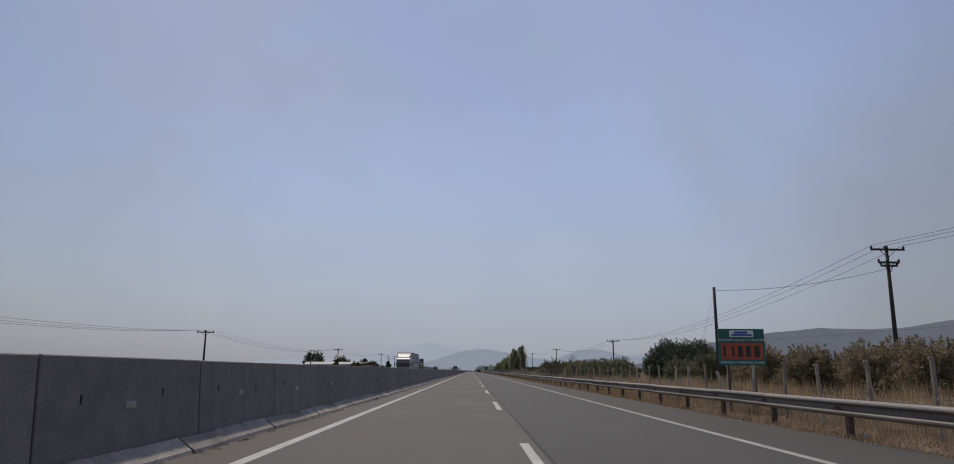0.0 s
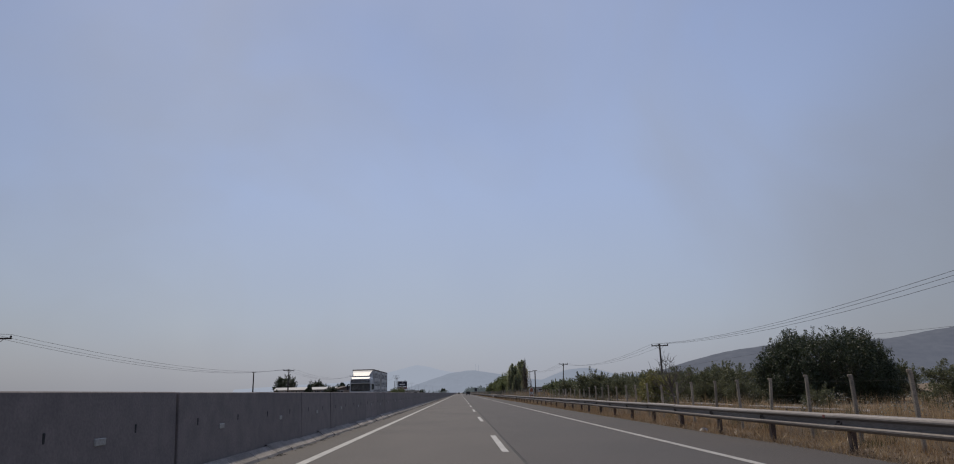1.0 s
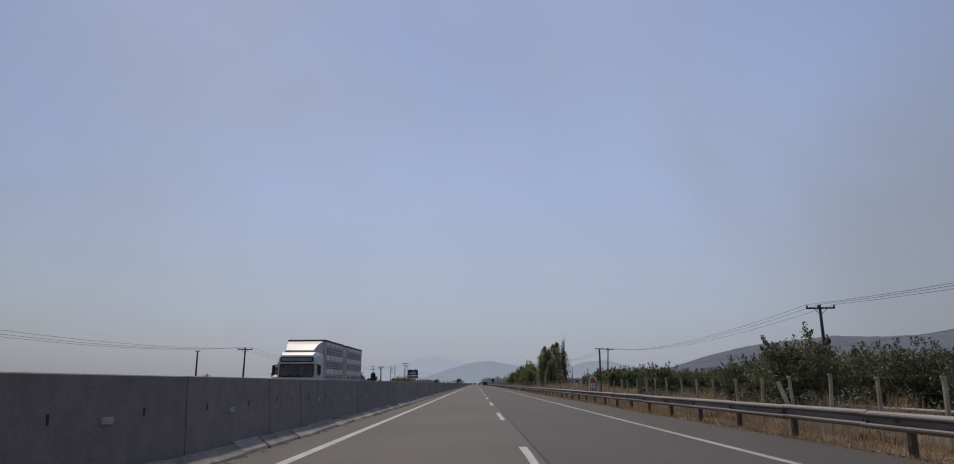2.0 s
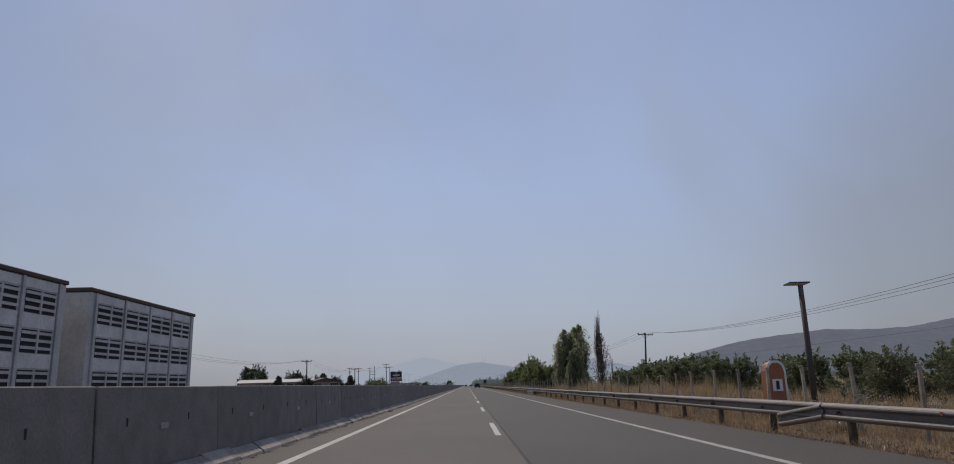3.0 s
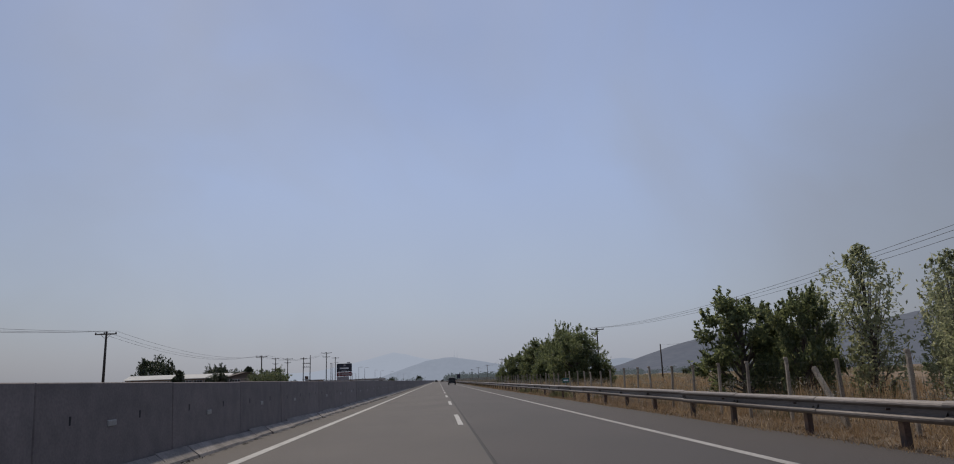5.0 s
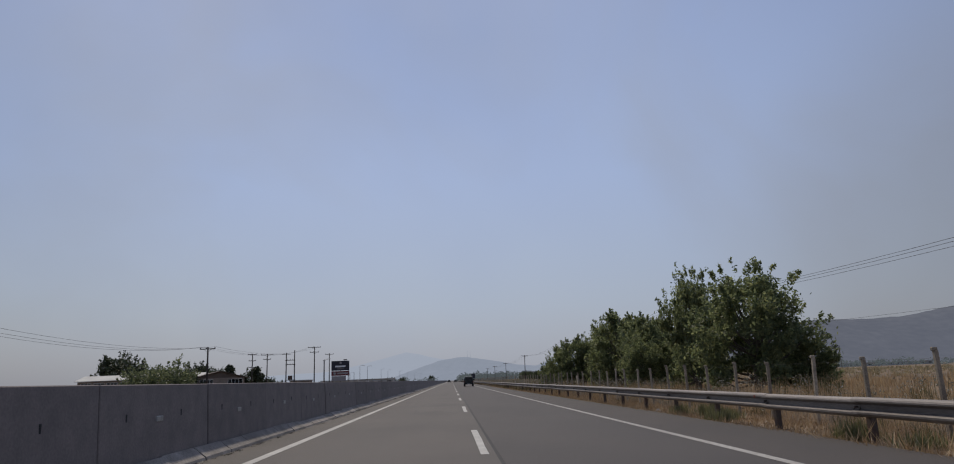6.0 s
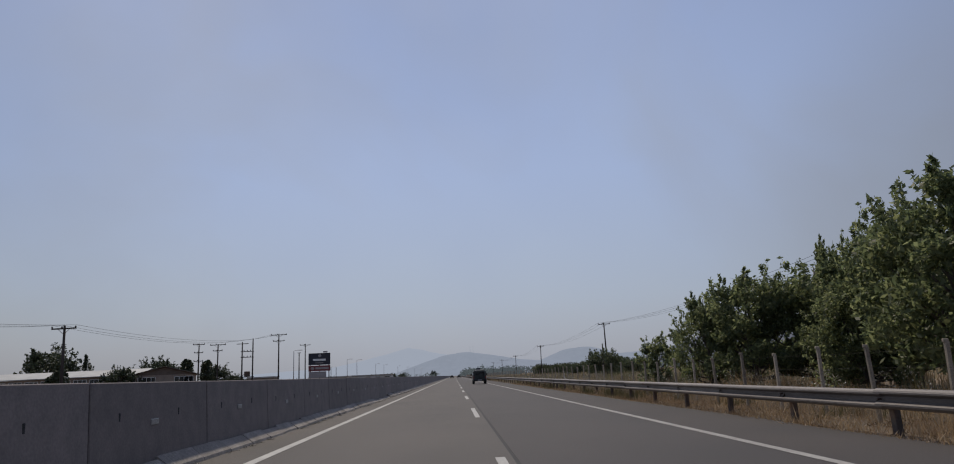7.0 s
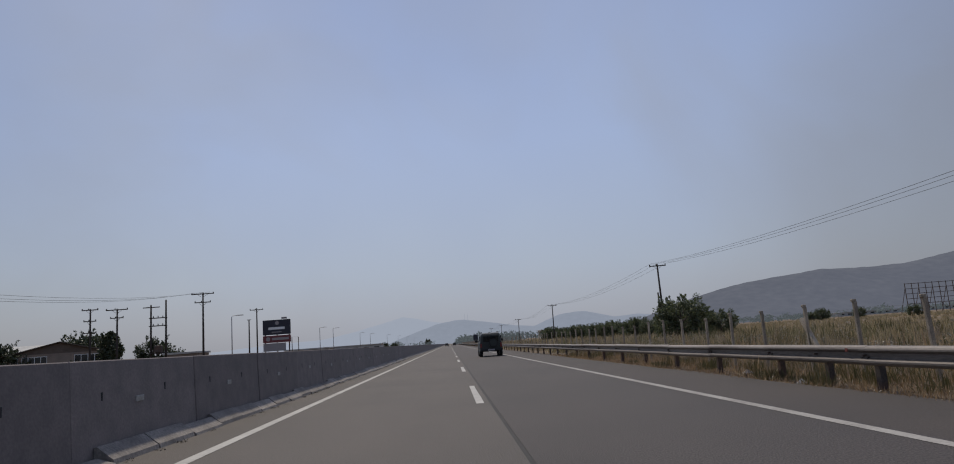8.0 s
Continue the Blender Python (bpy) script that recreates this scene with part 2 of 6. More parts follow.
M = {
    "asphalt_left": material("asphalt_left", (0.083, 0.071, 0.062), 0.80, spread=0.55, scale=0.35, fine=55, bump=1.0, other=(0.062, 0.054, 0.048), streak=(1.0, 0.55, 1.0)),
    "asphalt_right": material("asphalt_right", (0.0455, 0.037, 0.0345), 0.78, spread=0.8, scale=0.35, fine=55, bump=1.0, other=(0.033, 0.0275, 0.0265), streak=(1.0, 0.6, 1.0)),
    "asphalt_edge": material("asphalt_edge", (0.050, 0.0395, 0.0335), 0.82, spread=0.62, scale=0.5, fine=55, bump=1.0, other=(0.038, 0.031, 0.0275), streak=(1.0, 0.6, 1.0)),
    "seam": material("seam", (0.006, 0.006, 0.006), 0.8, spread=0.3, scale=2, fine=30, bump=0.3, other=(0.018, 0.017, 0.016)),
    "paint": material("road_paint", (0.43, 0.42, 0.39), 0.75, spread=0.14, scale=1.5, fine=18, bump=0.3, other=(0.33, 0.32, 0.30)),
    "worn_paint": material("worn_road_paint", (0.34, 0.325, 0.30), 0.8, spread=0.2, scale=1.2, fine=20, bump=0.4, other=(0.25, 0.235, 0.215)),
    "concrete": material("barrier_concrete", (0.196, 0.166, 0.156), 0.8, spread=0.12, scale=2.6, fine=28, bump=0.3, other=(0.152, 0.130, 0.123), per_piece=0.10, ramp=(0.36, 0.68)),
    "kerb": material("kerb_concrete", (0.27, 0.245, 0.222), 0.95, spread=0.25, scale=2.0, fine=25, bump=0.6, other=(0.17, 0.152, 0.138), per_piece=0.2),
    "dark_joint": material("dark_joint", (0.03, 0.03, 0.03), 0.95, spread=0.2, scale=3, fine=30),
    "plate": material("reflector_plate", (0.31, 0.30, 0.285), 0.5, spread=0.2, scale=6, fine=40, other=(0.25, 0.24, 0.22)),
    "steel": material("galvanised_rail", (0.205, 0.178, 0.155), 0.55, metal=0.1, spread=0.22, scale=0.8, fine=22, bump=0.2, other=(0.125, 0.103, 0.088), per_piece=0.14, streak=(1.0, 0.35, 3.0)),
    "post_steel": material("weathered_post", (0.070, 0.058, 0.052), 0.75, metal=0.15, spread=0.25, scale=3, fine=30, other=(0.105, 0.060, 0.040)),
    "rust": material("rust_stain", (0.22, 0.06, 0.045), 0.85, spread=0.25, scale=12, fine=60),
    "post_concrete": material("fence_post_concrete", (0.37, 0.31, 0.235), 0.95, spread=0.25, scale=3, fine=40, bump=0.5, other=(0.21, 0.175, 0.135), per_piece=0.25),
    "wire": material("fence_wire", (0.075, 0.068, 0.060), 0.75, metal=0.2, spread=0.3, scale=5, fine=60, bump=0),
    "cable": material("power_cable", (0.05, 0.05, 0.055), 0.6, metal=0.3, bump=0),
    "timber": material("creosoted_pole", (0.034, 0.028, 0.024), 0.9, spread=0.25, scale=2, fine=25, streak=(6, 6, 0.5), other=(0.055, 0.045, 0.038)),
    "insulator": material("insulator_glaze", (0.035, 0.028, 0.026), 0.6, spread=0.15, scale=8, fine=30, bump=0),
    "soil": material("dry_soil", (0.185, 0.128, 0.074), 1.0, spread=0.35, scale=0.05, fine=12, bump=0.9, other=(0.105, 0.076, 0.046), ramp=(0.42, 0.6)),
    "leaf_litter": leaf_material("leaf_litter", (0.065, 0.042, 0.026), (0.24, 0.155, 0.085), 0.1),
    "brush": leaf_material("dry_brush", (0.19, 0.152, 0.112), (0.43, 0.355, 0.265), 0.35),
    "brush_leaf": leaf_material("silvery_weed_leaf", (0.13, 0.125, 0.09), (0.42, 0.40, 0.33), 0.35),
    "dark_soil": leaf_material("dark_grit", (0.035, 0.03, 0.025), (0.10, 0.085, 0.065), 0.0),
    "straw": leaf_material("dry_straw", (0.235, 0.152, 0.082), (0.45, 0.325, 0.185), 0.34),
    "straw_grey": leaf_material("bleached_field_straw", (0.25, 0.20, 0.113), (0.465, 0.39, 0.245), 0.43),
    "straw_tall": leaf_material("tall_dry_straw", (0.31, 0.21, 0.115), (0.53, 0.40, 0.24), 0.42),
    "weed": leaf_material("roadside_weed", (0.075, 0.075, 0.030), (0.17, 0.135, 0.06), 0.30),
    "pale_weed": leaf_material("pale_green_weed", (0.11, 0.115, 0.05), (0.28, 0.26, 0.13), 0.35),
    "leaf_yellow": leaf_material("yellowing_leaf", (0.15, 0.15, 0.055), (0.33, 0.30, 0.12), 0.5),
    "leaf_poplar": leaf_material("poplar_leaf", (0.24, 0.265, 0.15), (0.44, 0.44, 0.27), 0.7),
    "leaf_orchard": leaf_material("orchard_leaf", (0.078, 0.086, 0.048), (0.20, 0.205, 0.108), 0.5),
    "leaf_brown": leaf_material("scorched_leaf", (0.16, 0.132, 0.084), (0.31, 0.25, 0.16), 0.65),
    "leaf_dark": leaf_material("oak_leaf", (0.036, 0.048, 0.025), (0.075, 0.092, 0.042), 0.28),
    "leaf_bush": leaf_material("bush_leaf", (0.055, 0.072, 0.040), (0.15, 0.17, 0.085), 0.5),
    "leaf_field": leaf_material("field_tree_leaf", (0.090, 0.114, 0.060), (0.23, 0.25, 0.122), 0.55),
    "leaf_walnut": leaf_material("walnut_leaf", (0.12, 0.15, 0.072), (0.30, 0.32, 0.15), 0.7),
    "bark": material("grey_bark", (0.13, 0.11, 0.09), 0.95, spread=0.25, scale=4, fine=30, bump=0.6, other=(0.085, 0.07, 0.058), streak=(4, 4, 0.7)),
    "dead_wood": material("bare_branch", (0.135, 0.115, 0.096), 0.95, spread=0.2, scale=5, fine=30),
    "white_paint": material("white_lorry_paint", (0.52, 0.52, 0.52), 0.45, spread=0.06, scale=0.8, fine=12, bump=0.05, other=(0.42, 0.41, 0.40)),
    "aluminium": material("lorry_aluminium", (0.50, 0.49, 0.48), 0.5, metal=0.15, spread=0.12, scale=1.0, fine=15, bump=0.05, other=(0.36, 0.35, 0.34)),
    "lorry_panel": material("white_lorry_panel", (0.62, 0.61, 0.59), 0.5, spread=0.1, scale=2, fine=14, bump=0.05, other=(0.48, 0.46, 0.43)),
    # windscreen reflection put into the colour as paler blotches
    "lorry_glass": material("lorry_windscreen", (0.035, 0.036, 0.038), 0.12, spread=0.3, scale=2.5, fine=6, bump=0, other=(0.09, 0.088, 0.085)),
    "silver": material("silver_visor", (0.40, 0.40, 0.405), 0.5, metal=0.1, spread=0.12, scale=1, fine=10, bump=0),
    "dark_glass": material("dark_glass", (0.012, 0.014, 0.017), 0.06, spread=0.05, bump=0),
    "vent_dark": material("vent_dark", (0.02, 0.02, 0.02), 0.9, spread=0.1, bump=0),
    "rubber": material("tyre_rubber", (0.025, 0.025, 0.025), 0.9, spread=0.15, scale=8, fine=50),
    "rim": material("wheel_rim", (0.20, 0.20, 0.20), 0.4, metal=0.7, bump=0),
    "car_dark": material("dark_green_car_paint", (0.020, 0.024, 0.021), 0.45, spread=0.1, scale=2, fine=20, bump=0.03),
    "car_trim": material("black_car_trim", (0.012, 0.012, 0.012), 0.7, spread=0.1, bump=0),
    "tail_red": material("tail_light_red", (0.16, 0.012, 0.010), 0.3, bump=0),
    "sign_green": material("sign_green", (0.012, 0.12, 0.095), 0.45, spread=0.05, scale=3, fine=20, bump=0),
    "sign_orange": material("sign_orange", (0.40, 0.075, 0.032), 0.5, spread=0.06, scale=3, fine=20, bump=0),
    "sign_white": material("sign_white", (0.72, 0.74, 0.74), 0.45, spread=0.04, bump=0),
    "sign_black": material("sign_black", (0.025, 0.02, 0.018), 0.5, spread=0.04, bump=0),
    "sign_blue": material("sign_blue", (0.05, 0.12, 0.30), 0.45, spread=0.04, bump=0),
    "sign_back": material("sign_metal", (0.30, 0.30, 0.31), 0.5, metal=0.5, bump=0),
    "hoarding_dark": material("hoarding_dark_blue", (0.016, 0.019, 0.034), 0.5, spread=0.08, scale=1, fine=8, bump=0),
    "hoarding_red": material("hoarding_red", (0.15, 0.030, 0.035), 0.5, spread=0.08, scale=1, fine=8, bump=0),
    "hoarding_grey": material("hoarding_grey", (0.30, 0.28, 0.28), 0.6, spread=0.08, scale=1, fine=8, bump=0),
    "render_wall": material("tan_rendered_wall", (0.27, 0.22, 0.18), 0.9, spread=0.1, scale=0.7, fine=12, other=(0.21, 0.17, 0.14)),
    "roof_tile": material("brown_roof_tile", (0.135, 0.105, 0.086), 0.9, spread=0.15, scale=1.2, fine=12, other=(0.10, 0.08, 0.066)),
    "roof_sheet": material("pale_roof_sheet", (0.42, 0.42, 0.40), 0.7, spread=0.06, scale=0.4, fine=6, other=(0.34, 0.34, 0.33)),
    "window_frame": material("white_window_frame", (0.68, 0.68, 0.66), 0.6, spread=0.04, bump=0),
    "phone_orange": material("phone_box_orange", (0.33, 0.12, 0.055), 0.5, spread=0.1, scale=3, fine=20),
    "panel_blue": material("solar_panel", (0.02, 0.025, 0.045), 0.15, spread=0.05, bump=0),
    # distance: haze is put into base colour and emission, stronger the farther off
    "hill_near": painted_haze_material("hill_scrub_painted_haze", (0.030, 0.030, 0.028), (0.094, 0.104, 0.136)),
    "hill_mid": painted_haze_material("hill_painted_thick_haze", (0.025, 0.027, 0.030), (0.232, 0.262, 0.322)),
    "hill_far": painted_haze_material("mountain_painted_thick_haze", (0.01, 0.01, 0.01), (0.325, 0.362, 0.435)),
    "far_green": painted_haze_material("far_trees_painted_haze", (0.045, 0.055, 0.04), (0.060, 0.070, 0.078)),
}


# ---------------------------------------------------------------- mesh helpers
def mesh_of(name, verts, faces, mat, smooth=False):
    me = bpy.data.meshes.new(name)
    me.from_pydata([tuple(v) for v in verts], [], faces)
    me.materials.append(mat)
    if smooth:
        me.polygons.foreach_set("use_smooth", [True] * len(me.polygons))
    me.update()
    return me


def put(name, me, parent=None, m=None, label="", category="", group="", kind=""):
    ob = new(name, me)
    if parent is not None:
        ob.parent = parent
    if m is not None:
        ob.matrix_local = m
    return tagged(ob, label, category, group, kind)


def holder(name, m, label, category, group="", kind=""):
    ob = new(name)
    ob.empty_display_size = 0.3
    ob.matrix_world = m
    return tagged(ob, label, category, group, kind)


class Shape:
    """Collects boxes, tubes, sheets and so on into one list of corners and faces."""

    def __init__(self):
        self.v, self.f = [], []

    def add(self, verts, faces):
        k = len(self.v)
        self.v += [tuple(p) for p in verts]
        self.f += [tuple(i + k for i in face) for face in faces]
        return self

    def box(self, x0, x1, y0, y1, z0, z1, c=0.0, m=None):
        """A box with chamfered edges."""
        if not c:
            v = [(x, y, z) for z in (z0, z1) for y in (y0, y1) for x in (x0, x1)]
            f = [(0, 2, 3, 1), (4, 5, 7, 6), (0, 1, 5, 4), (2, 6, 7, 3), (0, 4, 6, 2), (1, 3, 7, 5)]
        else:
            bm = bmesh.new()
            bmesh.ops.create_cube(bm, size=1)
            bmesh.ops.scale(bm, vec=(x1 - x0, y1 - y0, z1 - z0), verts=bm.verts)
            bmesh.ops.translate(bm, vec=((x0 + x1) / 2, (y0 + y1) / 2, (z0 + z1) / 2), verts=bm.verts)
            bmesh.ops.bevel(bm, geom=bm.edges[:], offset=c, segments=1, affect="EDGES")
            bm.verts.index_update()
            v, f = [q.co[:] for q in bm.verts], [[q.index for q in face.verts] for face in bm.faces]
            bm.free()
        if m is not None:
            v = [m @ Vector(p) for p in v]
        return self.add(v, f)

    def tube(self, points, radii, sides=8, cap=True):
        """A round bar through the points, with a radius at each."""
        points = [Vector(p) for p in points]
        rings = []
        for i, p in enumerate(points):
            way = (points[min(i + 1, len(points) - 1)] - points[max(i - 1, 0)]).normalized()
            side = way.cross(Vector((0, 0, 1)) if abs(way.z) < 0.9 else Vector((1, 0, 0))).normalized()
            up = side.cross(way)
            r = radii[i] if hasattr(radii, "__len__") else radii
            rings.append([p + (side * math.cos(a) + up * math.sin(a)) * r for a in (math.tau * k / sides for k in range(sides))])
        v = [p for ring in rings for p in ring]
        f = [(i * sides + k, i * sides + (k + 1) % sides, (i + 1) * sides + (k + 1) % sides, (i + 1) * sides + k)
             for i in range(len(rings) - 1) for k in range(sides)]
        if cap:
            f += [tuple(range(sides))[::-1], tuple((len(rings) - 1) * sides + k for k in range(sides))]
        return self.add(v, f)

    def sweep(self, profile, y0, y1, closed=True, m=None):
        """A profile in x and z, drawn along y."""
        n = len(profile)
        v = [(x, y, z) for y in (y0, y1) for x, z in profile]
        last = n if closed else n - 1
        f = [(k, (k + 1) % n, n + (k + 1) % n, n + k) for k in range(last)]
        if closed:
            f += [tuple(range(n))[::-1], tuple(range(n, 2 * n))]
        if m is not None:
            v = [m @ Vector(p) for p in v]
        return self.add(v, f)

    def mesh(self, name, mat, smooth=False):
        return mesh_of(name, self.v, self.f, mat, smooth)


def part(name, shape, mat, parent, label="", smooth=False, m=None):
    return put(name, shape.mesh(name, mat, smooth), parent, m, label)


def quads_mesh(name, corners, mat):
    """A mesh of loose four-cornered leaves or blades from an array (n, 4, 3)."""
    n = len(corners)
    me = bpy.data.meshes.new(name)
    me.vertices.add(4 * n)
    me.vertices.foreach_set("co", corners.reshape(-1).astype(np.float32))
    me.loops.add(4 * n)
    me.loops.foreach_set("vertex_index", np.arange(4 * n, dtype=np.int32))
    me.polygons.add(n)
    me.polygons.foreach_set("loop_start", np.arange(0, 4 * n, 4, dtype=np.int32))
    me.polygons.foreach_set("loop_total", np.full(n, 4, dtype=np.int32))
    me.materials.append(mat)
    me.update(calc_edges=True)
    return me


def lettering(text, size, mat, parent, m, name, label=""):
    """A line of raised writing in the built-in font, centred, as a mesh."""
    cu = bpy.data.curves.new(name, "FONT")
    cu.body, cu.size, cu.align_x, cu.align_y, cu.extrude = text, size, "CENTER", "CENTER", 0.002
    cu.resolution_u = 2
    tmp = new(name, cu)
    me = bpy.data.meshes.new_from_object(tmp.evaluated_get(bpy.context.evaluated_depsgraph_get()))
    bpy.data.objects.remove(tmp)
    me.materials.clear()
    me.materials.append(mat)
    return put(name, me, parent, m, label)


# ---------------------------------------------------------------- ground and road
FAR = 1500.0


def ground_height(x, y):
    off = max(0.0, abs(x) - 9.5)
    return -0.06 + 0.10 * min(1.0, off / 6) * noise.noise((x * 0.11, y * 0.11, 3.0)) - 0.1 * min(1.0, max(0.0, -x - 17) / 5)


xs = [-4800, -3000, -1500, -700, -300, -150, -80, -50, -35, -25, -17, -10, -5, 0, 5.5, 6.2, 7, 8, 9.5, 11, 13, 15, 18, 22, 27, 33, 40, 50, 65, 90, 130, 200, 350, 700, 1500, 3000, 4800]
ys = [-1500, -400, -150, -60] + [-30 + 5 * k for k in range(90)] + [430, 460, 500, 560, 640, 750, 900, 1200, 1700, 2500, 3500, 4900]
gv = [(x, y, ground_height(x, y)) for y in ys for x in xs]
gf = [(j * len(xs) + i, j * len(xs) + i + 1, (j + 1) * len(xs) + i + 1, (j + 1) * len(xs) + i) for j in range(len(ys) - 1) for i in range(len(xs) - 1)]
put("ground", mesh_of("ground", gv, gf, M["soil"]), label="dry straw-coloured plain beside the motorway", category="ground", kind="structure")


def strip(name, x0, x1, z, mat, label, category="road", y0=-200.0, y1=FAR, seed=0, ragged=0.0):
    """A long flat band along the road, in pieces so that its edge can wander."""
    rng = random.Random(seed)
    cuts = [y0 + (400 - y0) * k / 240 for k in range(241)] + [y1] if ragged else [y0, y1]
    v, f = [], []
    for y in cuts:
        v += [(x0, y, z - 0.05), (x0, y, z), (x1 + rng.uniform(-ragged, ragged), y, z), (x1 + 0.02 + ragged, y, z - 0.08)]
    for k in range(len(cuts) - 1):
        a, b = 4 * k, 4 * k + 4
        f += [(a, a + 1, b + 1, b), (a + 1, a + 2, b + 2, b + 1), (a + 2, a + 3, b + 3, b + 2)]
    return put(name, mesh_of(name, v, f, mat), label=label, category=category, kind="structure")


strip("road_left_lane", -5.2, 0.175, 0.0, M["asphalt_left"], "worn grey-brown asphalt of the overtaking lane")
strip("road_right_lane", 0.23, 3.9, 0.0, M["asphalt_right"], "darker resurfaced asphalt of the slow lane")
strip("road_seam", 0.175, 0.23, -0.004, M["seam"], "dark tarred seam between the two lanes")
strip("road_shoulder", 3.9, 5.75, 0.0, M["asphalt_edge"], "narrow brownish asphalt shoulder with a crumbling edge", seed=4, ragged=0.07)
strip("road_opposite", -16.4, -5.2, 0.0, M["asphalt_left"], "asphalt of the opposite carriageway")


def marking(name, x, w, y0, y1, seed, label, parent=None):
    """A painted stripe about 4 mm thick with slightly worn edges."""
    rng = random.Random(seed)
    n = max(2, min(160, int((y1 - y0) / 1.3)))
    v, f = [], []
    for k in range(n + 1):
        y = y0 + (y1 - y0) * k / n
        a, b = rng.uniform(-0.008, 0.008), rng.uniform(-0.008, 0.008)
        v += [(x - w / 2 + a, y, 0.0045), (x + w / 2 + b, y, 0.0045)]
    f = [(2 * k, 2 * k + 1, 2 * k + 3, 2 * k + 2) for k in range(n)]
    return put(name, mesh_of(name, v, f, M["worn_paint" if name == "edge_line_right" else "paint"]), label=label, category="road marking", kind="structure")


marking("edge_line_left", -3.75, 0.185, -200, FAR, 1, "solid white edge line beside the central barrier")
marking("edge_line_right", 3.75, 0.155, -200, FAR, 2, "solid white edge line along the shoulder")
marking("edge_line_opposite", -5.75, 0.2, -200, FAR, 3, "solid white edge line of the opposite carriageway")
marking("edge_line_opposite_outer", -13.6, 0.2, -200, FAR, 5, "outer white edge line of the opposite carriageway")
for k in range(-6, 60):
    marking("lane_dash", 0.0, 0.14, 15 * k - 4.95, 15 * k + 0.5, 100 + k, "short white dash between the two lanes")
    if k < 40:
        marking("lane_dash", -9.7, 0.17, 15 * k - 5.15, 15 * k, 300 + k, "short white dash of the opposite carriageway")


# ---------------------------------------------------------------- plants
def leaves(rng, centres, radii, count, size, flat=0.6):
    """count small folded leaves spread round the given clump centres."""
    pick = rng.integers(0, len(centres), count)
    way = rng.normal(size=(count, 3))
    way /= np.linalg.norm(way, axis=1)[:, None]
    at = centres[pick] + way * (radii[pick] * rng.random(count) ** 0.45)[:, None] * np.array((1, 1, flat))
    a = rng.normal(size=(count, 3))
    a /= np.linalg.norm(a, axis=1)[:, None]
    b = np.cross(a, rng.normal(size=(count, 3)))
    b /= np.linalg.norm(b, axis=1)[:, None]
    long = size * rng.uniform(0.6, 1.3, count)[:, None]
    return np.stack((at - a * long, at + b * long * 0.42, at + a * long, at - b * long * 0.42), axis=1)


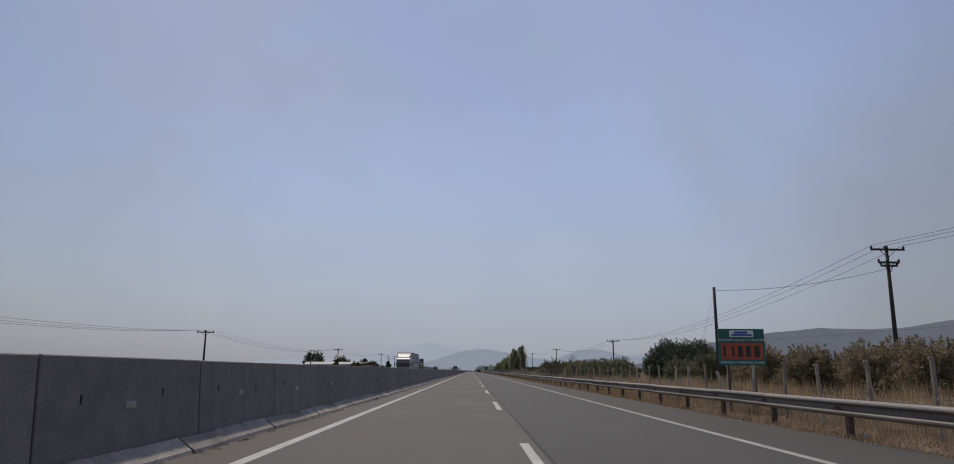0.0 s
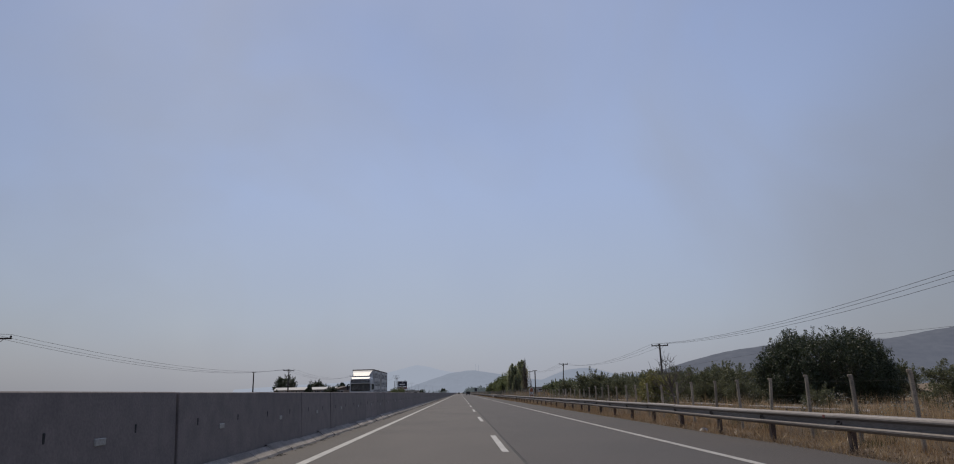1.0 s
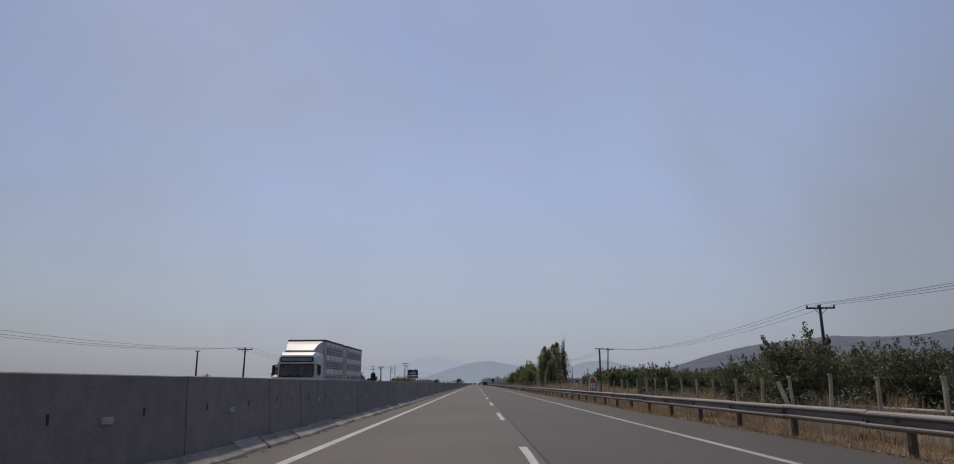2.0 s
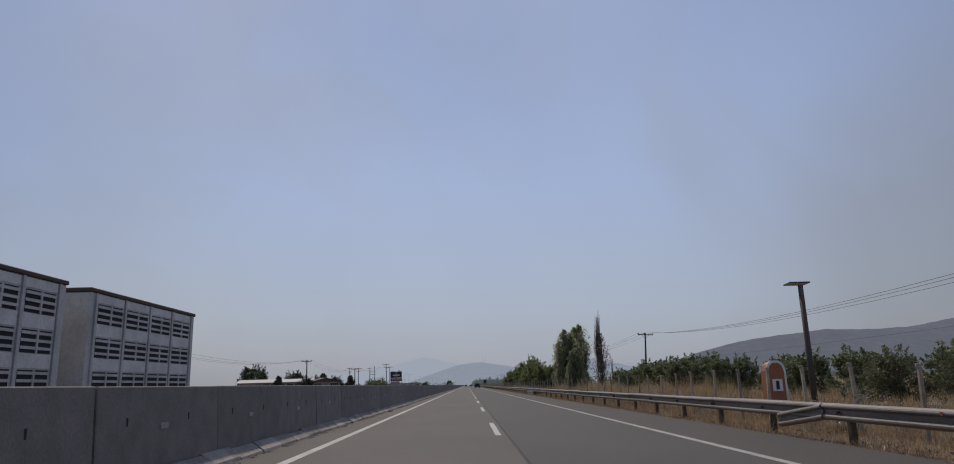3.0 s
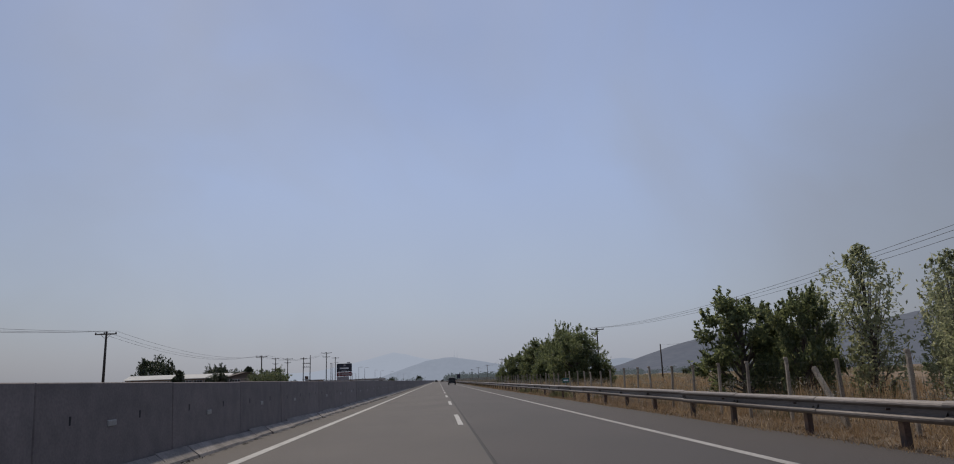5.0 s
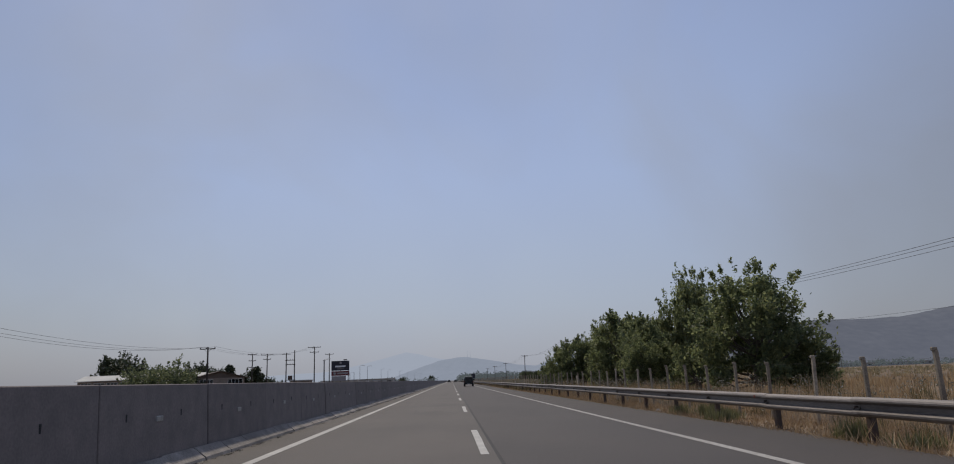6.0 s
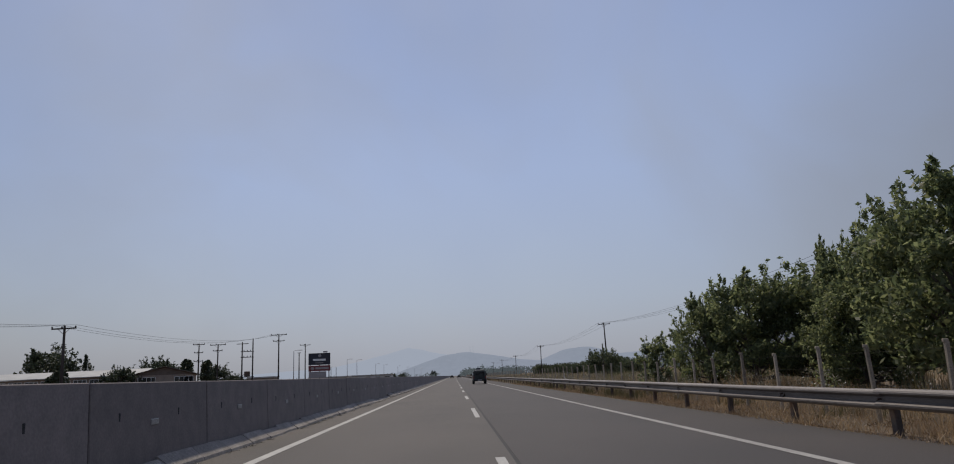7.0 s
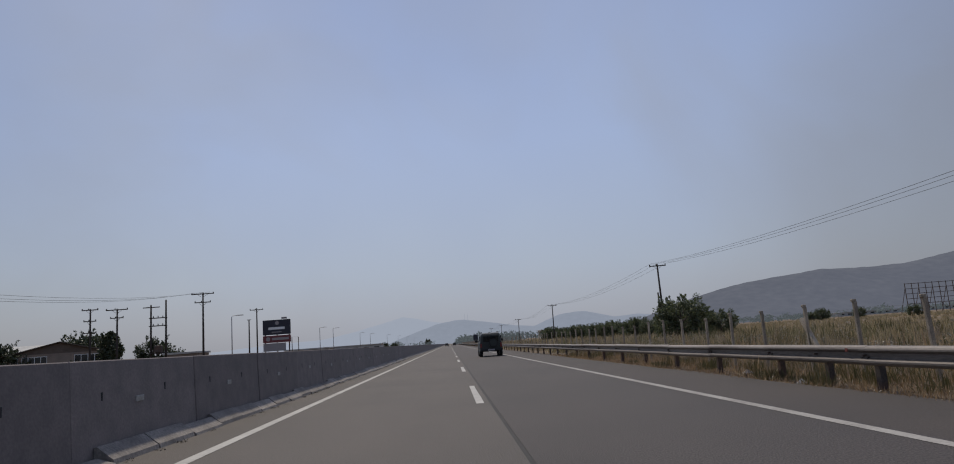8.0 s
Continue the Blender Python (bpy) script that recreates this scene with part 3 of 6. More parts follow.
def tree(name, seed, height, spread, mat, m, label, category="tree", group="", bole=0.25, lobes=16, count=4500, size=0.13, shape="round", stems=1, trunk_mat="bark", lobe=0.30, base_r=0.035, shoot=1.0, even=0.35, taper=2.4, clump_high=1.5):
    """A tree: tapered trunk with limbs to each lobe of an uneven crown made of single leaves."""
    rng = np.random.default_rng(seed)
    top = holder(name, m, label, category, group)
    wood = Shape()
    centres, radii = [], []
    for k in range(lobes):
        u = (k + 0.5) / lobes
        ang = k * 2.39996 + rng.uniform(-0.5, 0.5)
        if shape == "column":
            z = height * (bole + (1 - bole) * min(0.985, u + rng.uniform(-0.02, 0.02)))
            full = spread * min(1.0, taper * (1.03 - u)) ** 0.8 * (0.62 + 0.38 * min(1, u / 0.2))
            wide = full * rng.uniform(0.15, 1.05)
            r = (0.24 * full + 0.07 * spread) * rng.uniform(0.45, 1.7)
        else:
            z = height * (bole + (1 - bole) * (u * 0.9 + rng.uniform(-0.06, 0.06)))
            wide = spread * math.sqrt(max(0.05, 1 - ((u - 0.36) / 0.68) ** 2)) * rng.uniform(even, 0.95)
            r = spread * lobe * rng.uniform(0.7, 1.3)
            z = min(z, height - r * 0.75)
        centres.append((math.cos(ang) * wide, math.sin(ang) * wide, z))
        radii.append(r)
    centres, radii = np.array(centres) * ((0.95, 0.95, 0.96) if shape == "column" else (0.93, 0.93, 0.91)), np.array(radii)
    thick = max(0.05, base_r * height)
    for s in range(stems):
        lean = rng.uniform(-0.06, 0.06, 2) * height + (rng.uniform(-0.35, 0.35, 2) * spread if stems > 1 else 0)
        stem = [(0 if stems == 1 else lean[0] * 0.2, 0 if stems == 1 else lean[1] * 0.2, -0.15)]
        stem += [(lean[0] * q + rng.uniform(-0.05, 0.05), lean[1] * q + rng.uniform(-0.05, 0.05), height * 0.9 * q) for q in (0.15, 0.35, 0.6, 0.85, 1.0)]
        wood.tube(stem, [thick * q / math.sqrt(stems) for q in (1.25, 1.0, 0.8, 0.5, 0.25, 0.08)], 7)
        for c in range(s, lobes, stems):
            p = Vector(centres[c])
            q = max(0.12, min(0.9, (p.z / height) * 0.72 - 0.08))
            a = Vector((lean[0] * q, lean[1] * q, height * 0.9 * q))
            mid = a.lerp(p, 0.55) + Vector((0, 0, -0.06 * height * rng.uniform(0.2, 1)))
            wood.tube([a, mid, p], [thick * 0.34, thick * 0.2, thick * 0.06], 5, False)
    part("trunk", wood, M[trunk_mat], top, smooth=True)
    crown = leaves(rng, centres, radii, count, size, clump_high if shape == "column" else 0.72)
    strays = leaves(rng, centres, radii * (1.5 if shape == "column" else 1.05 + 0.4 * shoot), count // 6, size)
    # leafy shoots that stick out of the crown, each a short run of small clumps
    axis = np.stack((np.zeros(lobes), np.zeros(lobes), centres[:, 2] * 0.75), axis=1)
    runs, fat = [], []
    for k in range(lobes * (2 if shape == "column" else 3)):
        c = k % lobes
        way = (centres[c] - axis[c]) / (spread + 1e-6) * 0.9 + rng.normal(0, 0.35, 3) + np.array((0, 0, 0.9 if shape == "column" else 0.45))
        way /= np.linalg.norm(way)
        far = rng.uniform(1.0, 1.0 + 0.55 * shoot)
        for q in (0.7, 0.85, 1.0):
            runs.append(centres[c] + way * radii[c] * far * q * np.array((1, 1, 1.15)))
            fat.append(radii[c] * (0.34 - 0.2 * q))
    shoots = leaves(rng, np.array(runs), np.array(fat), count // 4, size, 1.2)
    put("crown", quads_mesh("crown", np.concatenate((crown, strays, shoots)), mat), top)
    return top


def at(x, y, z=-0.1, turn=0.0, scale=1.0):
    return Matrix.Translation((x, y, z)) @ Matrix.Rotation(turn, 4, "Z") @ Matrix.Scale(scale, 4)


def copies(src, rng, spots, group=""):
    """Copies of a thing at (x, y, size) or (x, y, breadth, height), each turned at random."""
    for x, y, s, *tall in spots:
        ob = copy_thing(src, at(x, y, -0.1, rng.uniform(0, math.tau)))
        ob.scale = (s * rng.uniform(0.9, 1.1), s * rng.uniform(0.9, 1.1), tall[0] if tall else s)
        if group:
            ob["group"] = group


# ---------------------------------------------------------------- hills and distance
def ridge(name, y, outline, depth, mat, label, seed, top_noise=0.014):
    """A far range of hills: a slope that climbs to a wandering crest and falls away behind. outline: x and height of the crest."""
    px, pz = zip(*outline)
    grid_x = np.linspace(px[0], px[-1], 190)
    crest = np.interp(grid_x, px, pz)
    soft = np.convolve(np.pad(crest, 1, mode="edge"), (0.25, 0.5, 0.25), mode="valid")
    v, rows = [], ((-1.0, 0.0), (-0.7, 0.32), (-0.4, 0.66), (-0.18, 0.88), (0.0, 1.0), (0.5, 0.6), (1.0, 0.0))
    for off, part_of in rows:
        for x, z in zip(grid_x, soft):
            bend = noise.noise((x * 0.006, off * 2.1 + seed, 0.3)) * 0.10 * (1 - abs(off)) * (off != 0) + noise.noise((x * 0.03, off + seed, 1.7)) * top_noise + noise.noise((x * 0.011, off * 3 + seed, 5.1)) * top_noise
            v.append((x, y + off * depth, -3 + (z + 3) * max(0, part_of * (1 + bend))))
    n = len(grid_x)
    f = [(j * n + i, j * n + i + 1, (j + 1) * n + i + 1, (j + 1) * n + i) for j in range(len(rows) - 1) for i in range(n - 1)]
    return put(name, mesh_of(name, v, f, mat, True), label=label, category="hill", kind="structure")


ridge("hill_right", 3000, ((500, -3), (620, 15), (745, 40), (850, 75), (960, 107), (1088, 138), (1215, 160), (1420, 182), (1530, 191), (1690, 185), (1880, 193), (2065, 225), (2400, 270), (3000, 300), (3800, 250)), 500, M["hill_near"], "broad bare hill with blue-grey haze painted in", 1)
ridge("hill_middle", 4300, ((-430, -3), (-300, 42), (-206, 73), (-63, 117), (20, 129), (85, 133), (150, 122), (287, 97), (400, 76), (500, 68), (560, 92), (645, 123), (720, 131), (789, 134), (880, 112), (964, 88), (1040, 92), (1110, 96), (1300, 70), (1600, 30)), 300, M["hill_mid"], "low hill with masts on top, paled by painted haze", 5)
ridge("mountain_far", 4750, ((-1500, 52), (-1100, 74), (-800, 82), (-600, 117), (-400, 162), (-290, 190), (-200, 172), (-120, 150), (0, 130), (110, 112), (400, 72), (900, 42)), 60, M["hill_far"], "faint far mountain almost lost in painted haze", 9)
for x in (95, 112):
    mast = holder("hilltop_mast", at(x, 4290, 129), "thin radio mast on the far hill", "mast", "hilltop masts")
    # the mast takes the hill's glowing colour, haze painted in
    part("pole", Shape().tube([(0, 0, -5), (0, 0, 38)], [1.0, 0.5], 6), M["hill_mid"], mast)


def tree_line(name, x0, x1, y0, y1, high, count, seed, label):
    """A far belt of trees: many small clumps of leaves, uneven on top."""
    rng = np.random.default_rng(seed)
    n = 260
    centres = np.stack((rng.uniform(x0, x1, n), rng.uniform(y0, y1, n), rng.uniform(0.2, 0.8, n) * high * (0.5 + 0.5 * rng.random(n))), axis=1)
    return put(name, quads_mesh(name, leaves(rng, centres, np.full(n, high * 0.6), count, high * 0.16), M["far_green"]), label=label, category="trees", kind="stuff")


tree_line("far_trees", -420, -20, 950, 1200, 7, 5000, 11, "far belt of trees on the plain, greyed by painted haze")
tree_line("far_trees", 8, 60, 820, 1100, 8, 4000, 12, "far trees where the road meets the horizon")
tree_line("far_trees", 60, 420, 800, 1300, 8, 6000, 13, "far belt of orchards on the plain, greyed by painted haze")
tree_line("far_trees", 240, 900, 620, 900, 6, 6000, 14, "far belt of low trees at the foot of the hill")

# ---------------------------------------------------------------- orchard, trees and bushes
dice = random.Random(21)
orchard = [tree("orchard_tree", 40 + k, 3.0, 1.9, M["leaf_orchard" if k != 2 else "leaf_brown"], at(x, y, -0.1, 0, 0.72 if k == 1 else 0.85), label, group="orchard trees", bole=0.10, lobes=36, count=11000, size=0.062, stems=3, lobe=0.26, shoot=0.9)
           for k, (x, y, label) in enumerate(((16.6, 62.5, "low spreading orchard tree with dusty green leaves"), (20.4, 70.6, "low orchard tree with dull green leaves"), (16.8, 39.5, "low orchard tree with browned summer leaves")))]
rows = [(x + dice.uniform(-0.7, 0.7), y + dice.uniform(-0.9, 0.9), dice.uniform(0.66, 1.0) * (0.8 if x < 22 and 58 < y < 100 else 0.72 if y > 100 else 1.0)) for x in (16.5, 20.5, 25, 31) for y in np.arange(26, 128, 4.3)
        if not (abs(x - 25.4) < 5 and abs(y - 90) < 6) and not (x < 18 and 61 < y < 81) and not (18 < x < 24 and 61 < y < 91) and dice.random() > (0.12 if x < 22 else 0.35)]
near_brown = [s for s in rows if s[1] < 55 and not 0.25 < (s[0] + 0.9) / (s[1] - 4) < 0.37]
copies(orchard[2], dice, near_brown)
copies(orchard[2], dice, [(19.0 + dice.uniform(-1, 1), y, dice.uniform(0.82, 0.98)) for y in np.arange(24, 57, 2.8)] + [(19.2, 60.0, 0.82), (20.0, 63.4, 0.84), (20.8, 66.8, 0.74), (22.6, 71.5, 0.7)])
copies(orchard[0], dice, [s for k, s in enumerate(rows) if s[1] >= 55 and k % 2])
copies(orchard[1], dice, [s for k, s in enumerate(rows) if s[1] >= 55 and not k % 2])

tree("round_oak", 3, 5.4, 4.75, M["leaf_dark"], at(25.35, 90.6), "large dense dark-green round tree in the orchard", bole=0.03, lobes=260, count=80000, size=0.07, lobe=0.175, shoot=0.0, even=0.9)
copies(orchard[0], dice, [(10.4, 101.5, 0.98), (11.9, 104.0, 0.88), (12.2, 127.5, 0.86), (14.5, 131, 0.8), (12.4, 66.5, 0.42), (10.9, 82.8, 0.74)], "bushes behind the fence")
copies(orchard[1], dice, [(17.4 + dice.uniform(-1.2, 1.2), y, dice.uniform(0.86, 1.0)) for y in np.arange(85, 127, 2.5)])
copies(orchard[1], dice, [(17.0 + dice.uniform(-1.0, 1.0), y, dice.uniform(0.66, 0.8)) for y in np.arange(128, 142, 2.6)])
mid_tree = tree("field_tree", 51, 3.5, 2.2, M["leaf_field"], at(20, 179.7, -0.1, 0, 1.03), "bushy green tree behind the dry grass", group="field trees", bole=0.12, lobes=30, count=8000, size=0.10, stems=2, lobe=0.27)
copies(mid_tree, dice, [(19.8, 186.9, 1.02), (24, 185.2, 1.12), (19.9, 191.4, 1.0), (19.6, 168.2, 0.66, 0.86), (21.3, 168.8, 0.66, 0.90), (21.8, 163.2, 0.80), (19.5, 155, 0.80), (22, 195, 0.79), (24, 148, 0.79), (27, 141, 0.79), (18.5, 147.0, 0.75), (21, 200.5, 0.88), (19.8, 204.5, 0.84), (23, 207, 0.88), (18.6, 197.5, 0.70), (30, 165, 0.84), (32, 150, 0.79), (26, 212, 0.88), (22, 215, 0.79)])

poplar = tree("poplar", 61, 8.5, 1.12, M["leaf_poplar"], at(10.5, 192.6, -0.1, 0, 0.86), "tall poplar with loose green leaves behind the fence", group="poplars", bole=0.06, lobes=130, count=10500, size=0.08, shape="column", base_r=0.02, taper=4.2, clump_high=2.2)
copies(poplar, dice, [(13.2, 198.8, 0.98), (13.5, 200.1, 0.84), (12.4, 197.3, 0.93), (11.3, 193.6, 0.80), (10.0, 193.7, 0.72), (11.1, 194.2, 0.77), (11.1, 192.6, 0.80)])
loose = tree("poplar", 64, 8.5, 1.0, M["leaf_poplar"], at(11.9, 191.4, -0.1, 0, 0.62), "slender poplar with sparse pale-green leaves", group="poplars", bole=0.06, lobes=80, count=2900, size=0.115, shape="column", base_r=0.016, taper=3.4, clump_high=2.4)
copies(loose, dice, [(10.9, 190.5, 0.57), (11.5, 190.7, 0.66), (10.5, 189.9, 0.41), (11.75, 189.7, 0.40)])
young = tree("young_poplar", 62, 5.0, 0.95, M["leaf_poplar"], at(12.6, 207.0), "young poplar with thin loose foliage behind the fence", group="young poplars", bole=0.05, lobes=60, count=3600, size=0.075, shape="column", base_r=0.016, taper=3.4, clump_high=2.2)
copies(young, dice, [(12.3, 209.4, 0.78), (12.9, 203.6, 0.84), (13.6, 205.0, 0.70), (12.2, 202.6, 0.58), (13.0, 214, 0.62)])
thin = tree("thin_poplar", 66, 6.0, 0.92, M["leaf_brown"], at(12.25, 180.4), "thin half-dead poplar with a bare bent tip", "tree", bole=0.06, lobes=120, count=1800, size=0.072, shape="column", base_r=0.014)
twigs = Shape()
for k in range(38):
    side = -0.34 + dice.gauss(0, 0.13)
    d = dice.uniform(-0.22, 0.22)
    z, top_z = dice.uniform(0.9, 4.2), dice.uniform(5.4, 7.6)
    pts = [(side * 0.25, d * 0.25, z), (side * 0.85, d * 0.8, z + 0.55), (side, d, z + (top_z - z) * 0.55), (side * 0.72 + 0.03, d * 0.6, top_z)]
    twigs.tube(pts, [0.024, 0.019, 0.013, 0.004], 4)
    for q in range(5):
        b = Vector(pts[2]).lerp(Vector(pts[3]), dice.uniform(-0.3, 0.95))
        twigs.tube([b, b + Vector((dice.uniform(-0.10, 0.12), dice.uniform(-0.1, 0.1), dice.uniform(0.2, 0.55)))], [0.009, 0.003], 3)
for k in range(6):
    twigs.tube([(-0.1 - 0.03 * k, 0, 3.8), (-0.24 + 0.05 * k, 0.02, 6.0), (-0.20 + 0.05 * k, 0, 7.3), (-0.02 + 0.05 * k, 0, 8.2 - 0.2 * k)], [0.03, 0.022, 0.016, 0.004], 5)
part("bare_twigs", twigs, M["dead_wood"], thin, "bare grey twigs")
sapling = holder("bare_sapling", at(13.3, 180.9), "slim leafless sapling in the dry grass", "tree")
stick = Shape()
for k in range(9):
    a, r = dice.uniform(0, math.tau), dice.uniform(0.02, 0.16)
    foot, tip = dice.uniform(0.3, 2.2), dice.uniform(2.6, 3.6)
    stick.tube([(0, 0, foot), (math.cos(a) * r, math.sin(a) * r, (foot + tip) / 2), (math.cos(a) * r * 0.8, math.sin(a) * r * 0.8, tip)], [0.02, 0.014, 0.004], 4)
part("trunk", Shape().tube([(0, 0, -0.2), (0.02, 0, 1.5), (0.0, 0, 3.3)], [0.04, 0.03, 0.008], 6), M["dead_wood"], sapling)
part("twigs", stick, M["dead_wood"], sapling)
bushy = tree("hedge_tree", 71, 4.15, 1.75, M["leaf_walnut"], at(9.75, 209.6), "spreading green tree with an open crown by the fence", group="trees by the road", bole=0.12, lobes=44, count=9000, size=0.085, lobe=0.22)
copies(bushy, dice, [(10.75, 207.4, 0.6, 0.98), (11.6, 211.0, 0.7, 0.72)])
big = tree("walnut_tree", 77, 6.0, 2.7, M["leaf_walnut"], at(13.0, 254.3), "tall walnut tree with a dense dark-green crown", group="walnut trees", bole=0.14, lobes=40, count=17000, size=0.10, lobe=0.27)
other = tree("walnut_tree", 78, 6.0, 2.9, M["leaf_walnut"], at(12.8, 277.5, -0.1, 0, 1.07), "walnut tree with an open crown over the fence", group="walnut trees", bole=0.18, lobes=34, count=14000, size=0.10, lobe=0.24)
copies(other, dice, [(13.7, 272.0, 0.95), (14.7, 283, 0.86, 1.10), (11.0, 286.9, 0.86), (13.4, 286.2, 0.88), (14.7, 287.1, 0.5, 1.06), (9.7, 288.2, 0.52, 0.72), (15.4, 268.5, 0.8, 0.86)])
copies(big, dice, [(13.0, 261.8, 0.72, 1.15), (14.2, 274.5, 0.85), (12.8, 282.5, 0.70), (16.5, 288.5, 0.72), (12.0, 268.5, 0.60), (15.4, 254.0, 0.52, 0.46)])
tree("young_tree", 83, 2.95, 0.98, M["leaf_walnut"], at(9.1, 293.6), "small young tree just behind the fence", bole=0.16, lobes=24, count=3000, size=0.08, lobe=0.28)
far_bush = tree("field_bush", 85, 4.3, 2.7, M["leaf_bush"], at(20.4, 358, -0.1, 0, 0.95), "rounded dark-green bush at the edge of the dry field", group="field bushes", bole=0.05, lobes=40, count=7000, size=0.13, shoot=0.3, even=0.5)
copies(far_bush, dice, [(23, 367, 0.8), (25.5, 362, 0.62), (122.4, 520, 0.95), (118.5, 519, 0.7), (135, 520, 0.85), (93, 432, 0.55)] + [(30 + dice.uniform(-3, 6), y, dice.uniform(0.55, 0.9)) for y in np.arange(390, 505, 3.6)])

bare = holder("bare_tree", at(9.6, 75.6), "leafless grey tree with spread crooked branches by the fence", "tree")
part("trunk", Shape().tube([(0.25, 0.1, -0.2), (0.2, 0.05, 0.6), (0.06, 0.0, 1.15), (0.0, 0.02, 1.5)], [0.07, 0.06, 0.05, 0.035], 7), M["dead_wood"], bare, smooth=True)
for k, (dx, dy, z0, z1) in enumerate(((-0.85, 0.2, 1.1, 2.25), (-0.55, -0.3, 1.35, 2.5), (-0.12, 0.1, 1.4, 2.75), (0.25, 0.3, 1.4, 2.85), (0.55, 0.15, 1.3, 2.35), (0.95, -0.3, 1.1, 2.0), (1.05, 0.3, 0.9, 1.7), (-0.75, 0.4, 0.9, 1.65), (0.4, -0.5, 1.2, 2.2), (-0.35, 0.5, 1.2, 2.6))):
    limb = Shape()
    a, b = Vector((0.06, 0.02, z0)), Vector((dx, dy, z1))
    mid = a.lerp(b, 0.5) + Vector((dice.uniform(-0.12, 0.12), dice.uniform(-0.1, 0.1), dice.uniform(-0.22, -0.05)))
    limb.tube([a, mid, b], [0.030, 0.020, 0.007], 5)
    for q in range(11):
        g = mid.lerp(b, dice.random()) if q % 3 else a.lerp(mid, dice.uniform(0.4, 1))
        h = g + Vector((dice.uniform(-0.32, 0.32), dice.uniform(-0.25, 0.25), dice.uniform(0.02, 0.34)))
        limb.tube([g, g.lerp(h, 0.5) + Vector((0, 0, -0.03)), h], [0.011, 0.008, 0.005], 4)
        for r in range(2):
            limb.tube([h, h + Vector((dice.uniform(-0.16, 0.16), dice.uniform(-0.12, 0.12), dice.uniform(0.0, 0.2)))], [0.006, 0.003], 3)
    part("branch", limb, M["dead_wood"], bare)
tree("yellowing_bush", 99, 2.35, 1.1, M["leaf_yellow"], at(10.2, 80.2), "upright yellowish-green bush behind the fence", "bush", bole=0.04, lobes=26, count=5200, size=0.06, lobe=0.30, stems=3)

# trees on the far side of the opposite carriageway
dark = tree("garden_tree", 91, 6.4, 3.4, M["leaf_dark"], at(-97.1, 430.5, -0.1, 0, 1.95), "tall dark bushy tree behind the long shed", group="garden trees", bole=0.08, lobes=30, count=9000, size=0.17, even=0.55)
copies(dark, dice, [(-87, 468, 1.62), (-65.0, 419, 1.10), (-66.3, 401, 0.95), (-55.0, 399, 0.42), (-51.5, 400, 0.30), (-63.5, 448, 1.12), (-56.0, 440, 0.66), (-49.0, 425, 0.48)])
copies(dark, dice, [(-29.8, 1250, 1.5), (-48, 900, 0.9), (-65, 1000, 1.1), (-38, 760, 0.5)])
tree("wispy_tree", 93, 11.2, 1.9, M["leaf_dark"], at(-97.5, 448), "thin straggling tree with a bare leaning tip", bole=0.35, lobes=26, count=2600, size=0.19, shape="column", base_r=0.015)
conifer = tree("conifer", 95, 5.0, 1.5, M["leaf_dark"], at(-67.0, 436, -0.1, 0, 1.68), "dark conical evergreen beside the house", bole=0.03, lobes=30, count=6000, size=0.16, shape="column")
copies(conifer, dice, [(-77.3, 399, 1.4), (-47.3, 395, 1.28)])
tree("roadside_bush", 97, 3.35, 2.7, M["leaf_field"], at(-22.0, 275.7), "wide yellowish-green bush beside the opposite carriageway", "bush", bole=0.03, lobes=46, count=9000, size=0.11, lobe=0.26, even=0.6)
tuft = holder("palm_tuft", at(-29.7, 152.4), "small dark tuft of stiff spiky leaves", "plant")
part("trunk", Shape().tube([(0, 0, -0.1), (0.03, 0, 0.9), (0.0, 0.02, 1.75)], [0.17, 0.15, 0.13], 8), M["bark"], tuft)
fan = Shape()
for k in range(46):
    a, up = dice.uniform(0, math.tau), dice.uniform(0.15, 1.5)
    far = dice.uniform(0.6, 0.85)
    d = Vector((math.cos(a) * math.cos(up), math.sin(a) * math.cos(up), math.sin(up)))
    fan.tube([(0, 0, 1.7), Vector((0, 0, 1.7)) + d * far * 0.6, Vector((0, 0, 1.66)) + d * far], [0.012, 0.028, 0.004], 4)
part("leaves", fan, M["leaf_dark"], tuft)

